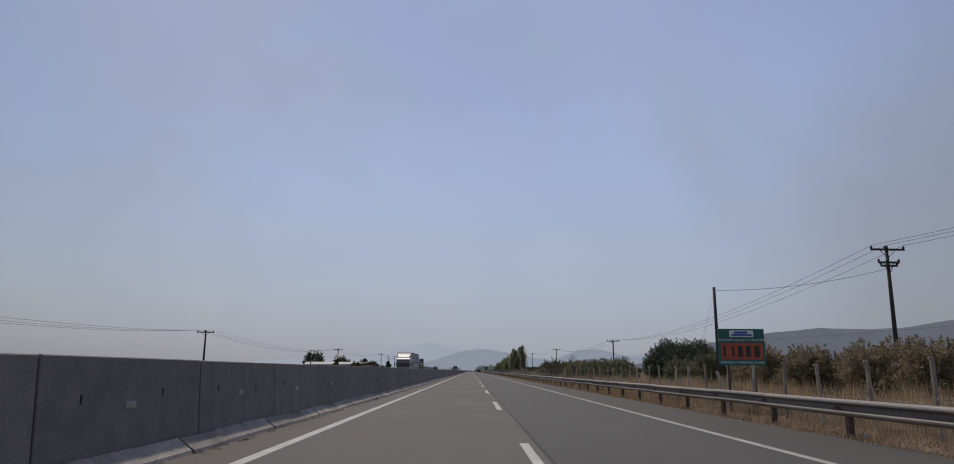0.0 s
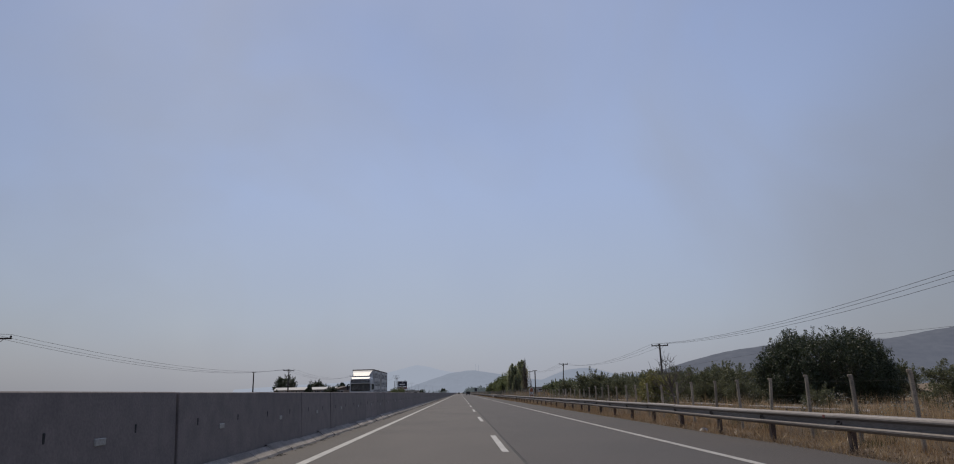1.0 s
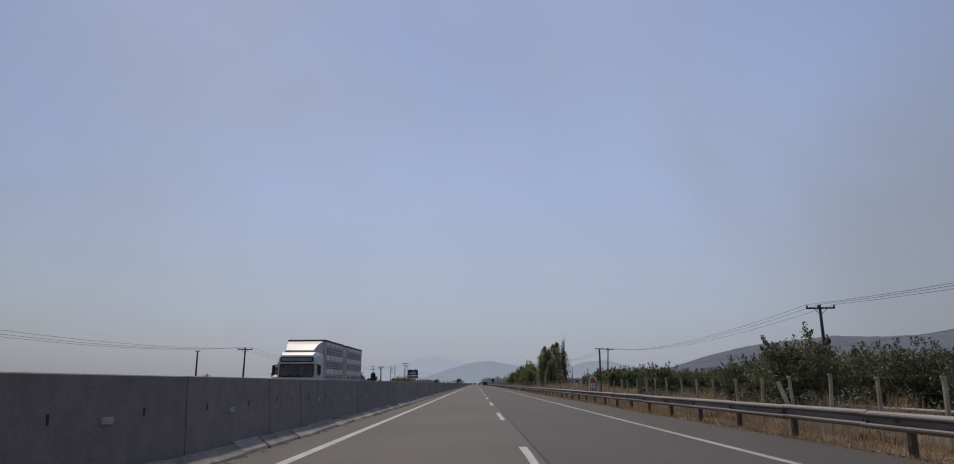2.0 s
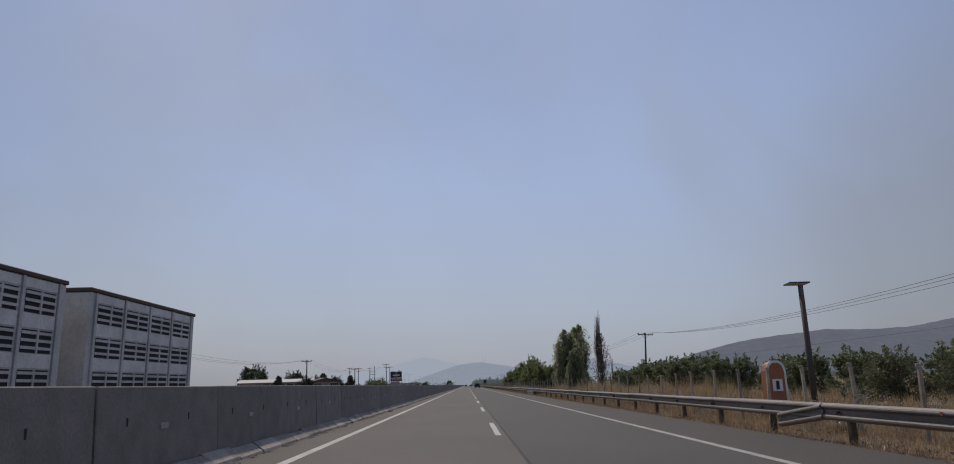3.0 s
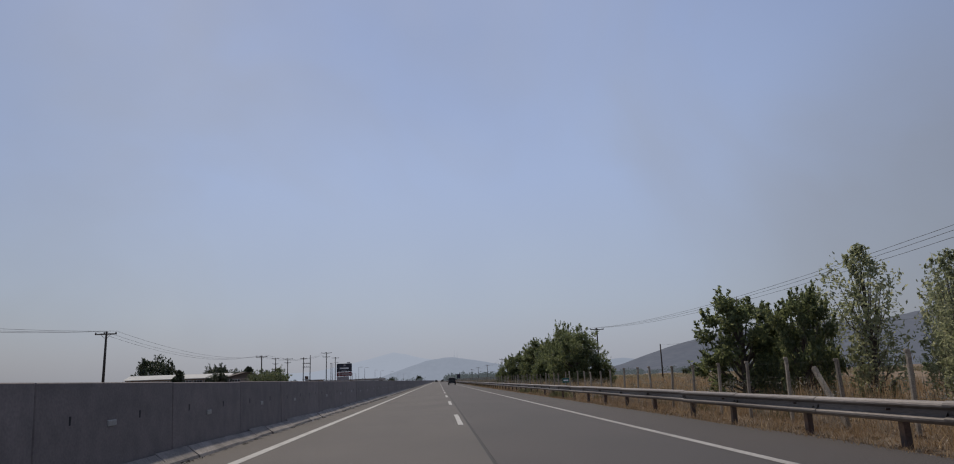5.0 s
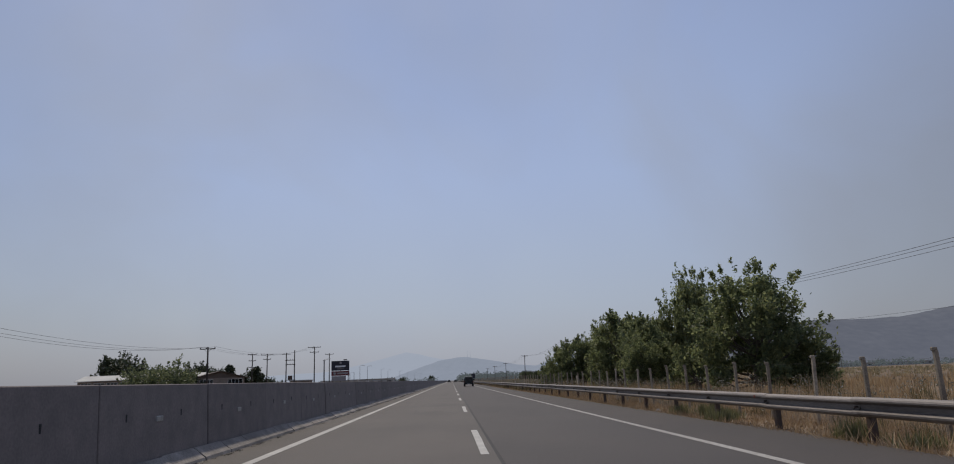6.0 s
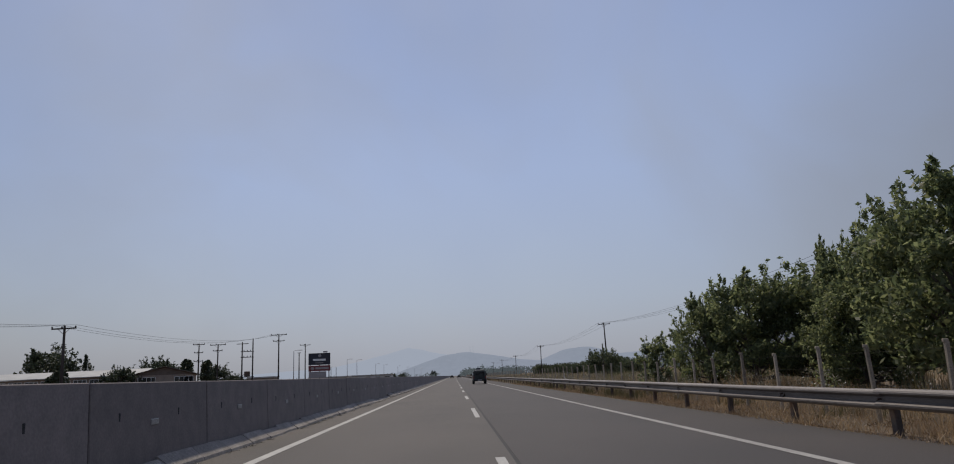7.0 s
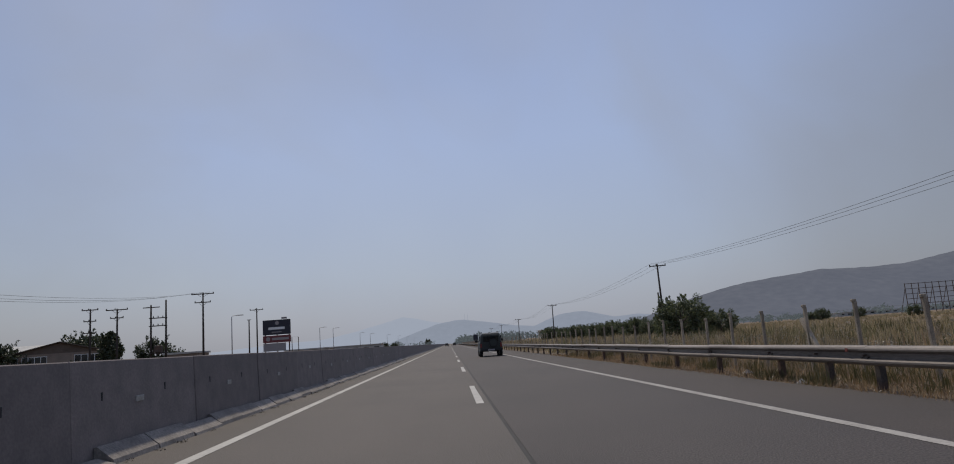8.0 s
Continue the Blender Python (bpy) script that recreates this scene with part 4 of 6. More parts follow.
# ---------------------------------------------------------------- poles and cables
def power_pole(x, y, top, label, group, arm=2.1, arms=((0.28, 1.0),), lean=0.0, base=-0.3):
    """A timber pole with crossarms (drop below the top, share of the full width), braces and pin insulators."""
    ob = holder("power_pole", at(x, y, base) @ Matrix.Rotation(lean, 4, "Y"), label, "power pole", group)
    high = top - base
    part("pole", Shape().tube([(0, 0, -0.6), (0, 0, high * 0.5), (0, 0, high)], [0.15, 0.125, 0.095], 10), M["timber"], ob, smooth=True)
    for drop, share in arms:
        half, z = arm * share / 2, high - drop
        part("crossarm", Shape().box(-half, half, -0.16, -0.06, z - 0.06, z + 0.06, 0.012), M["timber"], ob)
        for s in (-1, 1):
            part("brace", Shape().tube([(s * half * 0.45, -0.1, z - 0.05), (0, -0.1, z - 0.5)], 0.02, 5), M["post_steel"], ob)
        for s in (-0.94, -0.16, 0.94):
            part("insulator", Shape().tube([(s * half, -0.11, z + 0.05), (s * half, -0.11, z + 0.10), (s * half, -0.11, z + 0.17), (s * half, -0.11, z + 0.22)], [0.03, 0.075, 0.07, 0.02], 8), M["insulator"], ob)
    return ob


def cable(a, b, sag, radius=0.012, label="thin sagging power cable between two poles", group="power cables"):
    pts = [Vector(a).lerp(Vector(b), k / 14) - Vector((0, 0, sag * 4 * (k / 14) * (1 - k / 14))) for k in range(15)]
    return put("power_cable", Shape().tube(pts, radius, 5).mesh("power_cable", M["cable"], True), label=label, category="cable", group=group)


RIGHT = ((24.5, -37, 8.3), (24.6, 45.45, 8.8), (24.2, 127.3, 6.63), (24.2, 209.5, 7.6), (24.4, 294, 8.35), (25.9, 381, 9.1), (24.8, 463, 8.7), (24.5, 544, 8.1), (24.5, 626, 8.3), (24.5, 708, 8.4))
for k, (x, y, z) in enumerate(RIGHT):
    tilt = 0.05 if k == 3 else 0.012 * math.sin(k * 2.3)
    power_pole(x - math.sin(tilt) * (z + 0.3), y, z, "timber power pole with a crossarm" + (" and a second lower arm" if k == 1 else " beside the orchard" if k == 2 else ""), "power poles along the road",
               arms=((0.25, 1.0), (1.05, 0.62), (1.25, 0.5)) if k == 1 else ((0.25, 1.0),), lean=tilt)
for (x0, y0, z0), (x1, y1, z1) in zip(RIGHT, RIGHT[1:]):
    for s in (-0.98, -0.16, 0.98):
        cable((x0 + s, y0 - 0.11, z0), (x1 + s, y1 - 0.11, z1), 1.7 if 40 < y0 < 50 else 1.4 if 120 < y0 < 130 else 1.12)
LEFT = ((-34.5, 10, 5.9), (-34.5, 92, 6.0), (-34.0, 177, 6.32), (-33.7, 258.1, 7.1), (-33.8, 320.9, 6.9), (-32.4, 388.4, 10.1))
for k, (x, y, z) in enumerate(LEFT[:-1]):
    power_pole(x, y, z, "timber power pole with one crossarm across the road", "power poles across the road", lean=-0.015 * math.cos(k * 1.7))
power_pole(*LEFT[-1], "tall power pole with two crossarms near the hoarding", "power poles across the road", arm=2.9, arms=((0.2, 1.0), (1.3, 0.72)))
for (x0, y0, z0), (x1, y1, z1) in zip(LEFT, LEFT[1:]):
    for s in (-0.98, -0.16, 0.98):
        cable((x0 + s, y0 - 0.11, z0), (x1 + s, y1 - 0.11, z1), 1.45 - 0.12 * s)
power_pole(-46.6, 388, 8.9, "power pole with three crossarms near the house", "power poles by the house", arms=((0.15, 1.0), (1.6, 0.75), (3.1, 0.8)))
power_pole(-43.2, 388, 8.7, "power pole with two crossarms near the house", "power poles by the house", arm=2.8, arms=((0.15, 1.0), (1.2, 0.6)))
power_pole(-34.9, 423, 9.95, "power pole with a crossarm behind the hoarding", "power poles across the road", arm=2.4)
for z, x in ((5.87, -40.5), (8.0, -36.3)):
    lone = holder("plain_pole", at(x, 176.5 if x < -40 else 423, -0.3), "bare timber pole across the road", "pole", "bare poles")
    part("pole", Shape().tube([(0, 0, -0.5), (0, 0, z + 0.3)], [0.15, 0.10], 10), M["timber"], lone, smooth=True)
    part("cap", Shape().box(-0.35, 0.35, -0.06, 0.06, z + 0.2, z + 0.32, 0.01), M["timber"], lone)
frame_pole = holder("transformer_stand", at(-37.75, 387.5, -0.3), "two-pole timber stand with crossbars and a transformer", "power pole")
for s, high in ((-0.95, 9.15), (0.95, 9.7)):
    part("pole", Shape().tube([(s, 0, -0.5), (s, 0, high)], [0.15, 0.10], 10), M["timber"], frame_pole, smooth=True)
for z in (6.4, 7.4):
    part("crossbar", Shape().box(-1.15, 1.15, -0.2, -0.08, z - 0.06, z + 0.06, 0.01), M["timber"], frame_pole)
    for s in (-0.6, 0, 0.6):
        part("insulator", Shape().tube([(s, -0.14, z + 0.05), (s, -0.14, z + 0.12), (s, -0.14, z + 0.3)], [0.04, 0.08, 0.03], 8), M["insulator"], frame_pole)
part("crossarm", Shape().box(-1.9, 0.2, -0.2, -0.08, 8.75, 8.87, 0.01), M["timber"], frame_pole)
part("transformer", Shape().box(-0.45, 0.45, -0.35, 0.35, 3.0, 3.9, 0.06), M["post_steel"], frame_pole)
part("platform", Shape().box(-1.1, 1.1, -0.4, 0.4, 2.86, 2.98, 0.01), M["timber"], frame_pole)

guyed = holder("guyed_pole", at(13.87, 45.6, -0.2), "dark timber pole with guy wires behind the fence", "pole")
part("pole", Shape().tube([(0, 0, -0.5), (0, 0, 6.4)], [0.105, 0.085], 10), M["timber"], guyed, smooth=True)
part("guy_wire", Shape().tube([(0, 0, 6.1), (1.2, 9.5, 0.1)], 0.006, 5), M["cable"], guyed)
cable((13.87, 45.6, 6.0), (24.6, 45.4, 7.4), 0.35, 0.012, "thin stay cable from the guyed pole to the power pole")
for x, y in ((33, -40), (33, 100), (33, 290), (24.7, 378)):
    lone = holder("plain_pole", at(x, y, -0.3), "bare timber telephone pole in the orchard", "pole", "telephone poles")
    part("pole", Shape().tube([(0, 0, -0.5), (0, 0, 5.7)], [0.12, 0.09], 10), M["timber"], lone, smooth=True)
cable((33, -40, 5.2), (33, 100, 5.2), 0.9, 0.010, "low telephone cable over the orchard", "telephone cables")
cable((33, 100, 5.2), (33, 290, 5.2), 1.1, 0.010, "low telephone cable over the field", "telephone cables")

# ---------------------------------------------------------------- sign boards
sign = holder("emergency_sign", at(7.5, 25.5, 0), "green and orange emergency telephone board on two posts", "road sign")
face = Matrix.Translation((0, -0.03, 0)) @ Matrix.Rotation(radians(90), 4, "X")
part("board", Shape().box(-0.72, 0.72, -0.02, 0.02, 1.34, 2.46, 0.006), M["sign_green"], sign, "green sheet-metal board")
part("number_field", Shape().box(-0.65, 0.65, -0.029, -0.023, 1.52, 2.02, 0.002), M["sign_orange"], sign, "orange field with dark bars")
part("emblem_field", Shape().box(-0.36, 0.38, -0.029, -0.023, 2.21, 2.41, 0.002), M["sign_white"], sign, "white emblem field")
part("emblem", Shape().box(-0.30, 0.33, -0.034, -0.030, 2.24, 2.30).box(-0.22, 0.20, -0.034, -0.030, 2.31, 2.38), M["sign_blue"], sign, "blue emblem")
for x0, x1 in ((-0.58, -0.50), (-0.31, -0.24), (-0.13, 0.02), (0.12, 0.27), (0.38, 0.54)):
    part("number_bar", Shape().box(x0, x1, -0.034, -0.030, 1.60, 1.94, 0.001), M["sign_black"], sign)
lettering("ΤΗΛΕΦΩΝΟ ΕΚΤΑΚΤΗΣ ΑΝΑΓΚΗΣ", 0.090, M["sign_white"], sign, Matrix.Translation((0, -0.026, 2.11)) @ Matrix.Rotation(radians(90), 4, "X"), "lettering_upper", "white Greek capitals")
lettering("EMERGENCY TELEPHONE NUMBER", 0.088, M["sign_white"], sign, Matrix.Translation((0, -0.026, 1.43)) @ Matrix.Rotation(radians(90), 4, "X"), "lettering_lower", "white capitals")
for x in (-0.42, 0.38):
    part("post", Shape().box(x - 0.035, x + 0.035, 0.025, 0.085, -0.4, 2.4, 0.006), M["post_steel"], sign)

marker = holder("marker_sign", at(7.05, 228.3, -0.1), "small green marker plate on a short post", "road sign")
part("plate", Shape().box(-0.2, 0.2, -0.015, 0.0, 0.86, 1.12, 0.003), M["sign_green"], marker)
part("bar", Shape().box(-0.14, 0.14, -0.02, -0.016, 0.95, 1.03, 0.001), M["sign_white"], marker)
part("post", Shape().tube([(0, 0.03, -0.3), (0, 0.03, 1.1)], 0.025, 8), M["sign_back"], marker)

phone = holder("emergency_phone", at(8.6, 134.5, -0.1), "orange roadside emergency phone pillar with a rounded hood", "emergency phone")
hood = [(-0.28, 0.0), (-0.28, 1.45), (-0.22, 1.62), (-0.1, 1.72), (0.1, 1.72), (0.22, 1.62), (0.28, 1.45), (0.28, 0.0)]
part("housing", Shape().sweep(hood, -0.2, 0.2), M["phone_orange"], phone)
part("rim", Shape().sweep([(x * 1.08, z * 1.02) for x, z in hood], -0.23, -0.205), M["sign_white"], phone, "pale rim")
part("front", Shape().sweep([(x * 0.84, 0.1 + z * 0.92) for x, z in hood], -0.245, -0.232), M["phone_orange"], phone)
part("symbol_plate", Shape().box(-0.15, 0.15, -0.26, -0.247, 0.85, 1.2, 0.002), M["sign_white"], phone)
part("symbol", Shape().box(-0.05, 0.05, -0.268, -0.262, 0.9, 1.15, 0.001), M["sign_black"], phone)
solar = holder("solar_pole", at(9.0, 132.9, -0.1), "dark pole with a small tilted solar panel on top", "pole")
part("pole", Shape().tube([(0, 0, -0.4), (0, 0, 3.85)], [0.09, 0.07], 10), M["post_steel"], solar, smooth=True)
part("panel", Shape().box(-0.3, 0.3, -0.22, 0.22, 3.9, 3.94, 0.004, Matrix.Translation((0, 0, 0)) @ Matrix.Rotation(radians(-3), 4, "X")), M["panel_blue"], solar)

board = holder("roadside_hoarding", at(-32.5, 427.5, 0.92), "dark blue and red roadside hoarding on steel legs", "hoarding")
part("upper_panel", Shape().box(-2.55, 2.55, -0.15, 0.15, 4.2, 6.95, 0.02), M["hoarding_dark"], board, "dark blue panel")
part("lower_panel", Shape().box(-2.55, 2.55, -0.14, 0.14, 2.75, 4.05, 0.02), M["hoarding_red"], board, "dull red panel")
part("bottom_panel", Shape().box(-2.5, 1.6, -0.13, 0.13, 1.2, 2.65, 0.02), M["hoarding_grey"], board, "grey panel")
part("emblem", Shape().tube([(0.1, -0.153, 6.35), (0.1, -0.17, 6.35)], 0.36, 12), M["hoarding_grey"], board)
part("word_bar", Shape().box(-1.5, 1.5, -0.165, -0.153, 5.15, 5.6), M["sign_white"], board)
part("small_bar", Shape().box(-0.9, 0.9, -0.165, -0.153, 4.6, 4.75), M["hoarding_grey"], board)
part("word_bar", Shape().box(-0.9, 2.2, -0.155, -0.143, 3.2, 3.65), M["hoarding_grey"], board)
part("round_emblem", Shape().tube([(-1.6, -0.143, 3.42), (-1.6, -0.16, 3.42)], 0.4, 14), M["hoarding_grey"], board)
for x in (-2.2, 0.0, 2.2):
    part("leg", Shape().box(x - 0.1, x + 0.1, 0.16, 0.34, -1.5, 6.8, 0.01), M["post_steel"], board)
part("side_frame", Shape().tube([(2.7, 0.2, -1.4), (2.7, 0.2, 3.6), (3.9, 0.2, 3.5), (3.9, 0.2, -1.4)], 0.07, 6), M["post_steel"], board)
part("top_box", Shape().box(0.9, 1.9, -0.1, 0.1, 7.05, 7.4, 0.02), M["hoarding_grey"], board)


def street_lamp(x, y, top):
    ob = holder("street_lamp", at(x, y, -0.3), "grey single-arm street lamp across the road", "street lamp", "street lamps")
    part("pole", Shape().tube([(0, 0, -0.3), (0, 0, top + 0.15), (0.2, 0, top + 0.28), (1.1, 0, top + 0.34)], [0.09, 0.06, 0.05, 0.04], 8), M["sign_back"], ob, smooth=True)
    part("lamp_head", Shape().box(0.9, 1.7, -0.13, 0.13, top + 0.26, top + 0.38, 0.03), M["sign_back"], ob)
    return ob


for x, y, z in ((-32.3, 400, 7.5), (-32.4, 470, 7.4), (-31.6, 485, 7.5), (-34, 560, 7.6), (-33, 585, 7.6), (-31, 640, 7.7), (-30, 700, 7.8), (-29, 765, 7.9), (-28, 840, 8.0)):
    street_lamp(x, y, z)

rack = holder("hoarding_frame", at(128, 485, -0.3), "bare steel lattice of a large hoarding in the field", "hoarding")
for k in range(11):
    part("upright", Shape().box(k * 2.0 - 0.07, k * 2.0 + 0.07, -0.07, 0.07, 0, 9.0), M["post_steel"], rack)
for z in (3.2, 4.6, 6.0, 7.4, 8.8):
    part("rail", Shape().box(-0.2, 20.2, -0.14, -0.08, z - 0.07, z + 0.07), M["post_steel"], rack)
for k in range(0, 11, 2):
    part("stay", Shape().tube([(k * 2.0, 0.1, 7.5), (k * 2.0, 3.5, 0)], 0.08, 5), M["post_steel"], rack)

gantry = holder("far_road_sign", at(12.4, 640, 0), "dark back of a large far road sign on posts", "road sign")
part("panel", Shape().box(-1.1, 1.1, -0.1, 0.1, 2.0, 4.7, 0.02), M["hoarding_dark"], gantry)
for s in (-0.8, 0.8):
    part("leg", Shape().box(s - 0.1, s + 0.1, 0.12, 0.3, -0.4, 4.4), M["post_steel"], gantry)

# ---------------------------------------------------------------- buildings
def window(parent, x, z, w, h, y=0.0, panes=2):
    """A white framed window, with its glass set back and its bars proud, in a wall that faces -y."""
    ob = part("window", Shape().box(x - w / 2, x + w / 2, y - 0.02, y + 0.06, z, z + h), M["dark_glass"], parent)
    for a, b, c, d in ((x - w / 2, x + w / 2, z, z + 0.08), (x - w / 2, x + w / 2, z + h - 0.08, z + h), (x - w / 2, x - w / 2 + 0.08, z + 0.08, z + h - 0.08), (x + w / 2 - 0.08, x + w / 2, z + 0.08, z + h - 0.08)):
        part("frame", Shape().box(a, b, y - 0.06, y - 0.022, c, d), M["window_frame"], ob)
    for k in range(1, panes):
        q = x - w / 2 + w * k / panes
        part("bar", Shape().box(q - 0.04, q + 0.04, y - 0.06, y - 0.022, z + 0.08, z + h - 0.08), M["window_frame"], ob)
    return ob


house = holder("house", at(-59.3, 404, -0.3, radians(27)), "single-storey tan house with a broad low brown gable", "house")
part("wall", Shape().box(-6.2, 6.2, 0, 9, 0, 4.25), M["render_wall"], house)
part("gable", Shape().sweep([(-6.2, 4.252), (6.2, 4.252), (0.2, 5.8)], 0.0, 9.0), M["roof_tile"], house, "brown boarded gable")
for run in ([(-7.1, 4.07), (0.2, 5.87), (0.2, 5.99), (-7.1, 4.19)], [(0.2, 5.87), (7.0, 4.07), (7.0, 4.19), (0.2, 5.99)]):
    part("roof", Shape().sweep(run, -0.6, 9.6), M["roof_tile"], house, "low brown roof slope")
for x, w, n in ((-5.5, 1.0, 1), (-3.0, 3.2, 4), (3.9, 3.6, 4)):
    window(house, x, 2.15, w, 1.75, panes=n)
for x in (-4.8, -1.2, 1.9, 5.9):
    part("pier", Shape().box(x - 0.2, x + 0.2, -0.12, -0.004, 0, 4.2, 0.02), M["render_wall"], house)

shed = holder("long_shed", at(-97, 409, -0.3), "long low shed with a pale sheet roof and window band", "shed")
part("wall", Shape().box(0, 31, 0, 9, 0, 4.5), M["render_wall"], shed)
part("roof", Shape().sweep([(-0.6, 4.52), (-0.6, 4.67), (4.5, 6.0), (9.6, 4.67), (9.6, 4.52), (4.5, 5.85)], -0.5, 31.5, m=Matrix.Rotation(radians(-90), 4, "Z") @ Matrix.Scale(-1, 4, (1, 0, 0))), M["roof_sheet"], shed, "pale corrugated sheet roof")
for k in range(9):
    window(shed, 2.2 + k * 3.3, 2.8, 2.7, 1.3, panes=3)
store = holder("store_building", at(-38.8, 392, -0.3), "low pale flat-roofed store across the road", "shed")
part("wall", Shape().box(0, 4.5, 0, 4, 0, 2.65), M["render_wall"], store)
part("roof", Shape().box(-0.2, 4.7, -0.2, 4.2, 2.65, 2.9, 0.02), M["roof_sheet"], store)


def far_hall(x, y, w, d, h, label):
    ob = holder("far_hall", at(x, y, -0.3), label, "building", "far halls")
    part("wall", Shape().box(0, w, 0, d, 0, h), M["roof_sheet"], ob)
    part("roof", Shape().box(-0.5, w + 0.5, -0.5, d + 0.5, h, h + 0.5, 0.05), M["roof_sheet"], ob)
    for k in range(int(w / 6)):
        part("window", Shape().box(2 + k * 6, 5 + k * 6, -0.06, -0.01, h * 0.45, h * 0.75), M["dark_glass"], ob)


far_hall(46, 640, 46, 20, 4.5, "long low white hall far along the road")
far_hall(300, 820, 120, 18, 3.0, "long low pale hall beyond the dry field")
far_hall(-70, 700, 30, 15, 4, "low pale hall on the far side of the motorway")
far_hall(-62, 560, 16, 10, 3.0, "low pale hall beyond the hoarding")


# ---------------------------------------------------------------- vehicles
def wheel(parent, x, y, r, w):
    ob = part("wheel", Shape().tube([(x - w / 2, y, r), (x - w / 2 + 0.02, y, r), (x + w / 2 - 0.02, y, r), (x + w / 2, y, r)], [r * 0.88, r, r, r * 0.88], 20), M["rubber"], parent, smooth=False)
    part("rim", Shape().tube([(x - w / 2 - 0.012, y, r), (x + w / 2 + 0.012, y, r)], r * 0.58, 14), M["rim"], ob)
    return ob


def loft(sections, mat, name, parent, label="", smooth=False):
    """A body skinned over cross-sections at different y, all with the same number of corners."""
    s, n = Shape(), len(sections[0][1])
    v = [(x, y, z) for y, prof in sections for x, z in prof]
    f = [(j * n + k, j * n + (k + 1) % n, (j + 1) * n + (k + 1) % n, (j + 1) * n + k) for j in range(len(sections) - 1) for k in range(n)]
    f += [tuple(range(n))[::-1], tuple((len(sections) - 1) * n + k for k in range(n))]
    return part(name, s.add(v, f), mat, parent, label, smooth)


def cross(half, low, high, top_half, shoulder):
    """A car's cross-section: sill, widest line, shoulder and rounded roof."""
    return [(-half * 0.94, low), (-half, low + 0.18), (-half, shoulder - 0.06), (-half * 0.97, shoulder), (-top_half, high - 0.10), (-top_half * 0.86, high), (top_half * 0.86, high), (top_half, high - 0.10),
            (half * 0.97, shoulder), (half, shoulder - 0.06), (half, low + 0.18), (half * 0.94, low)]


def off_roader(x, y, label):
    ob = holder("off_road_car", at(x, y, 0.005), label, "car")
    loft([(0.0, cross(0.80, 0.42, 1.58, 0.66, 1.02)), (0.10, cross(0.84, 0.38, 1.70, 0.70, 1.04)), (0.6, cross(0.86, 0.36, 1.76, 0.72, 1.05)), (2.1, cross(0.86, 0.36, 1.76, 0.72, 1.05)),
          (2.85, cross(0.86, 0.36, 1.10, 0.74, 1.04)), (3.8, cross(0.84, 0.38, 1.04, 0.72, 0.98)), (4.05, cross(0.78, 0.42, 0.9, 0.68, 0.84))], M["car_dark"], "body", ob)
    part("rear_window", Shape().box(-0.56, 0.56, -0.012, 0.04, 1.08, 1.50, 0.01), M["dark_glass"], ob)
    part("rear_bumper", Shape().box(-0.82, 0.82, -0.14, 0.06, 0.40, 0.58, 0.03), M["car_trim"], ob)
    part("number_plate", Shape().box(-0.26, 0.26, -0.152, -0.142, 0.44, 0.55), M["hoarding_grey"], ob)
    spare = part("spare_wheel", Shape().tube([(0.18, -0.03, 0.98), (0.18, -0.17, 0.98)], 0.33, 20), M["car_trim"], ob)
    part("cover", Shape().tube([(0.18, -0.172, 0.98), (0.18, -0.185, 0.98)], 0.25, 18), M["car_dark"], spare)
    for s in (-1, 1):
        part("tail_light", Shape().box(s * 0.74 - 0.06, s * 0.74 + 0.06, -0.03, 0.05, 0.66, 0.98, 0.01), M["tail_red"], ob)
        part("side_window", Shape().box(s * 0.80 - 0.03, s * 0.80 + 0.03, 0.3, 2.3, 1.14, 1.52, 0.01, Matrix.Identity(4)), M["dark_glass"], ob)
        mirror = part("side_mirror", Shape().box(s * 1.0 - 0.1, s * 1.0 + 0.1, 2.3, 2.42, 1.08, 1.28, 0.02), M["car_trim"], ob)
        part("arm", Shape().box(min(s * 0.84, s * 0.92), max(s * 0.84, s * 0.92), 2.34, 2.39, 1.12, 1.17), M["car_trim"], mirror)
        part("roof_rail", Shape().tube([(s * 0.62, 0.4, 1.76), (s * 0.62, 0.45, 1.82), (s * 0.62, 2.0, 1.82), (s * 0.62, 2.05, 1.76)], 0.02, 6), M["car_trim"], ob)
        for q in (0.72, 3.25):
            wheel(ob, s * 0.74, q, 0.36, 0.24)
    return ob


off_roader(2.55, 348.4, "boxy dark-green off-road car in the slow lane")


def small_car(x, y, label):
    ob = holder("far_car", at(x, y, 0.005), label, "car", "far cars")
    loft([(0.0, cross(0.80, 0.35, 0.98, 0.62, 0.86)), (0.35, cross(0.85, 0.3, 1.35, 0.60, 0.9)), (2.2, cross(0.85, 0.3, 1.45, 0.62, 0.92)), (3.1, cross(0.85, 0.3, 0.98, 0.66, 0.9)), (4.2, cross(0.78, 0.35, 0.78, 0.62, 0.7))], M["car_dark"], "body", ob)
    part("rear_window", Shape().box(-0.5, 0.5, 0.1, 0.2, 0.98, 1.28), M["dark_glass"], ob)
    for s in (-1, 1):
        part("tail_light", Shape().box(s * 0.66 - 0.1, s * 0.66 + 0.1, -0.02, 0.05, 0.68, 0.84), M["tail_red"], ob)
        for q in (0.75, 3.4):
            wheel(ob, s * 0.76, q, 0.31, 0.2)


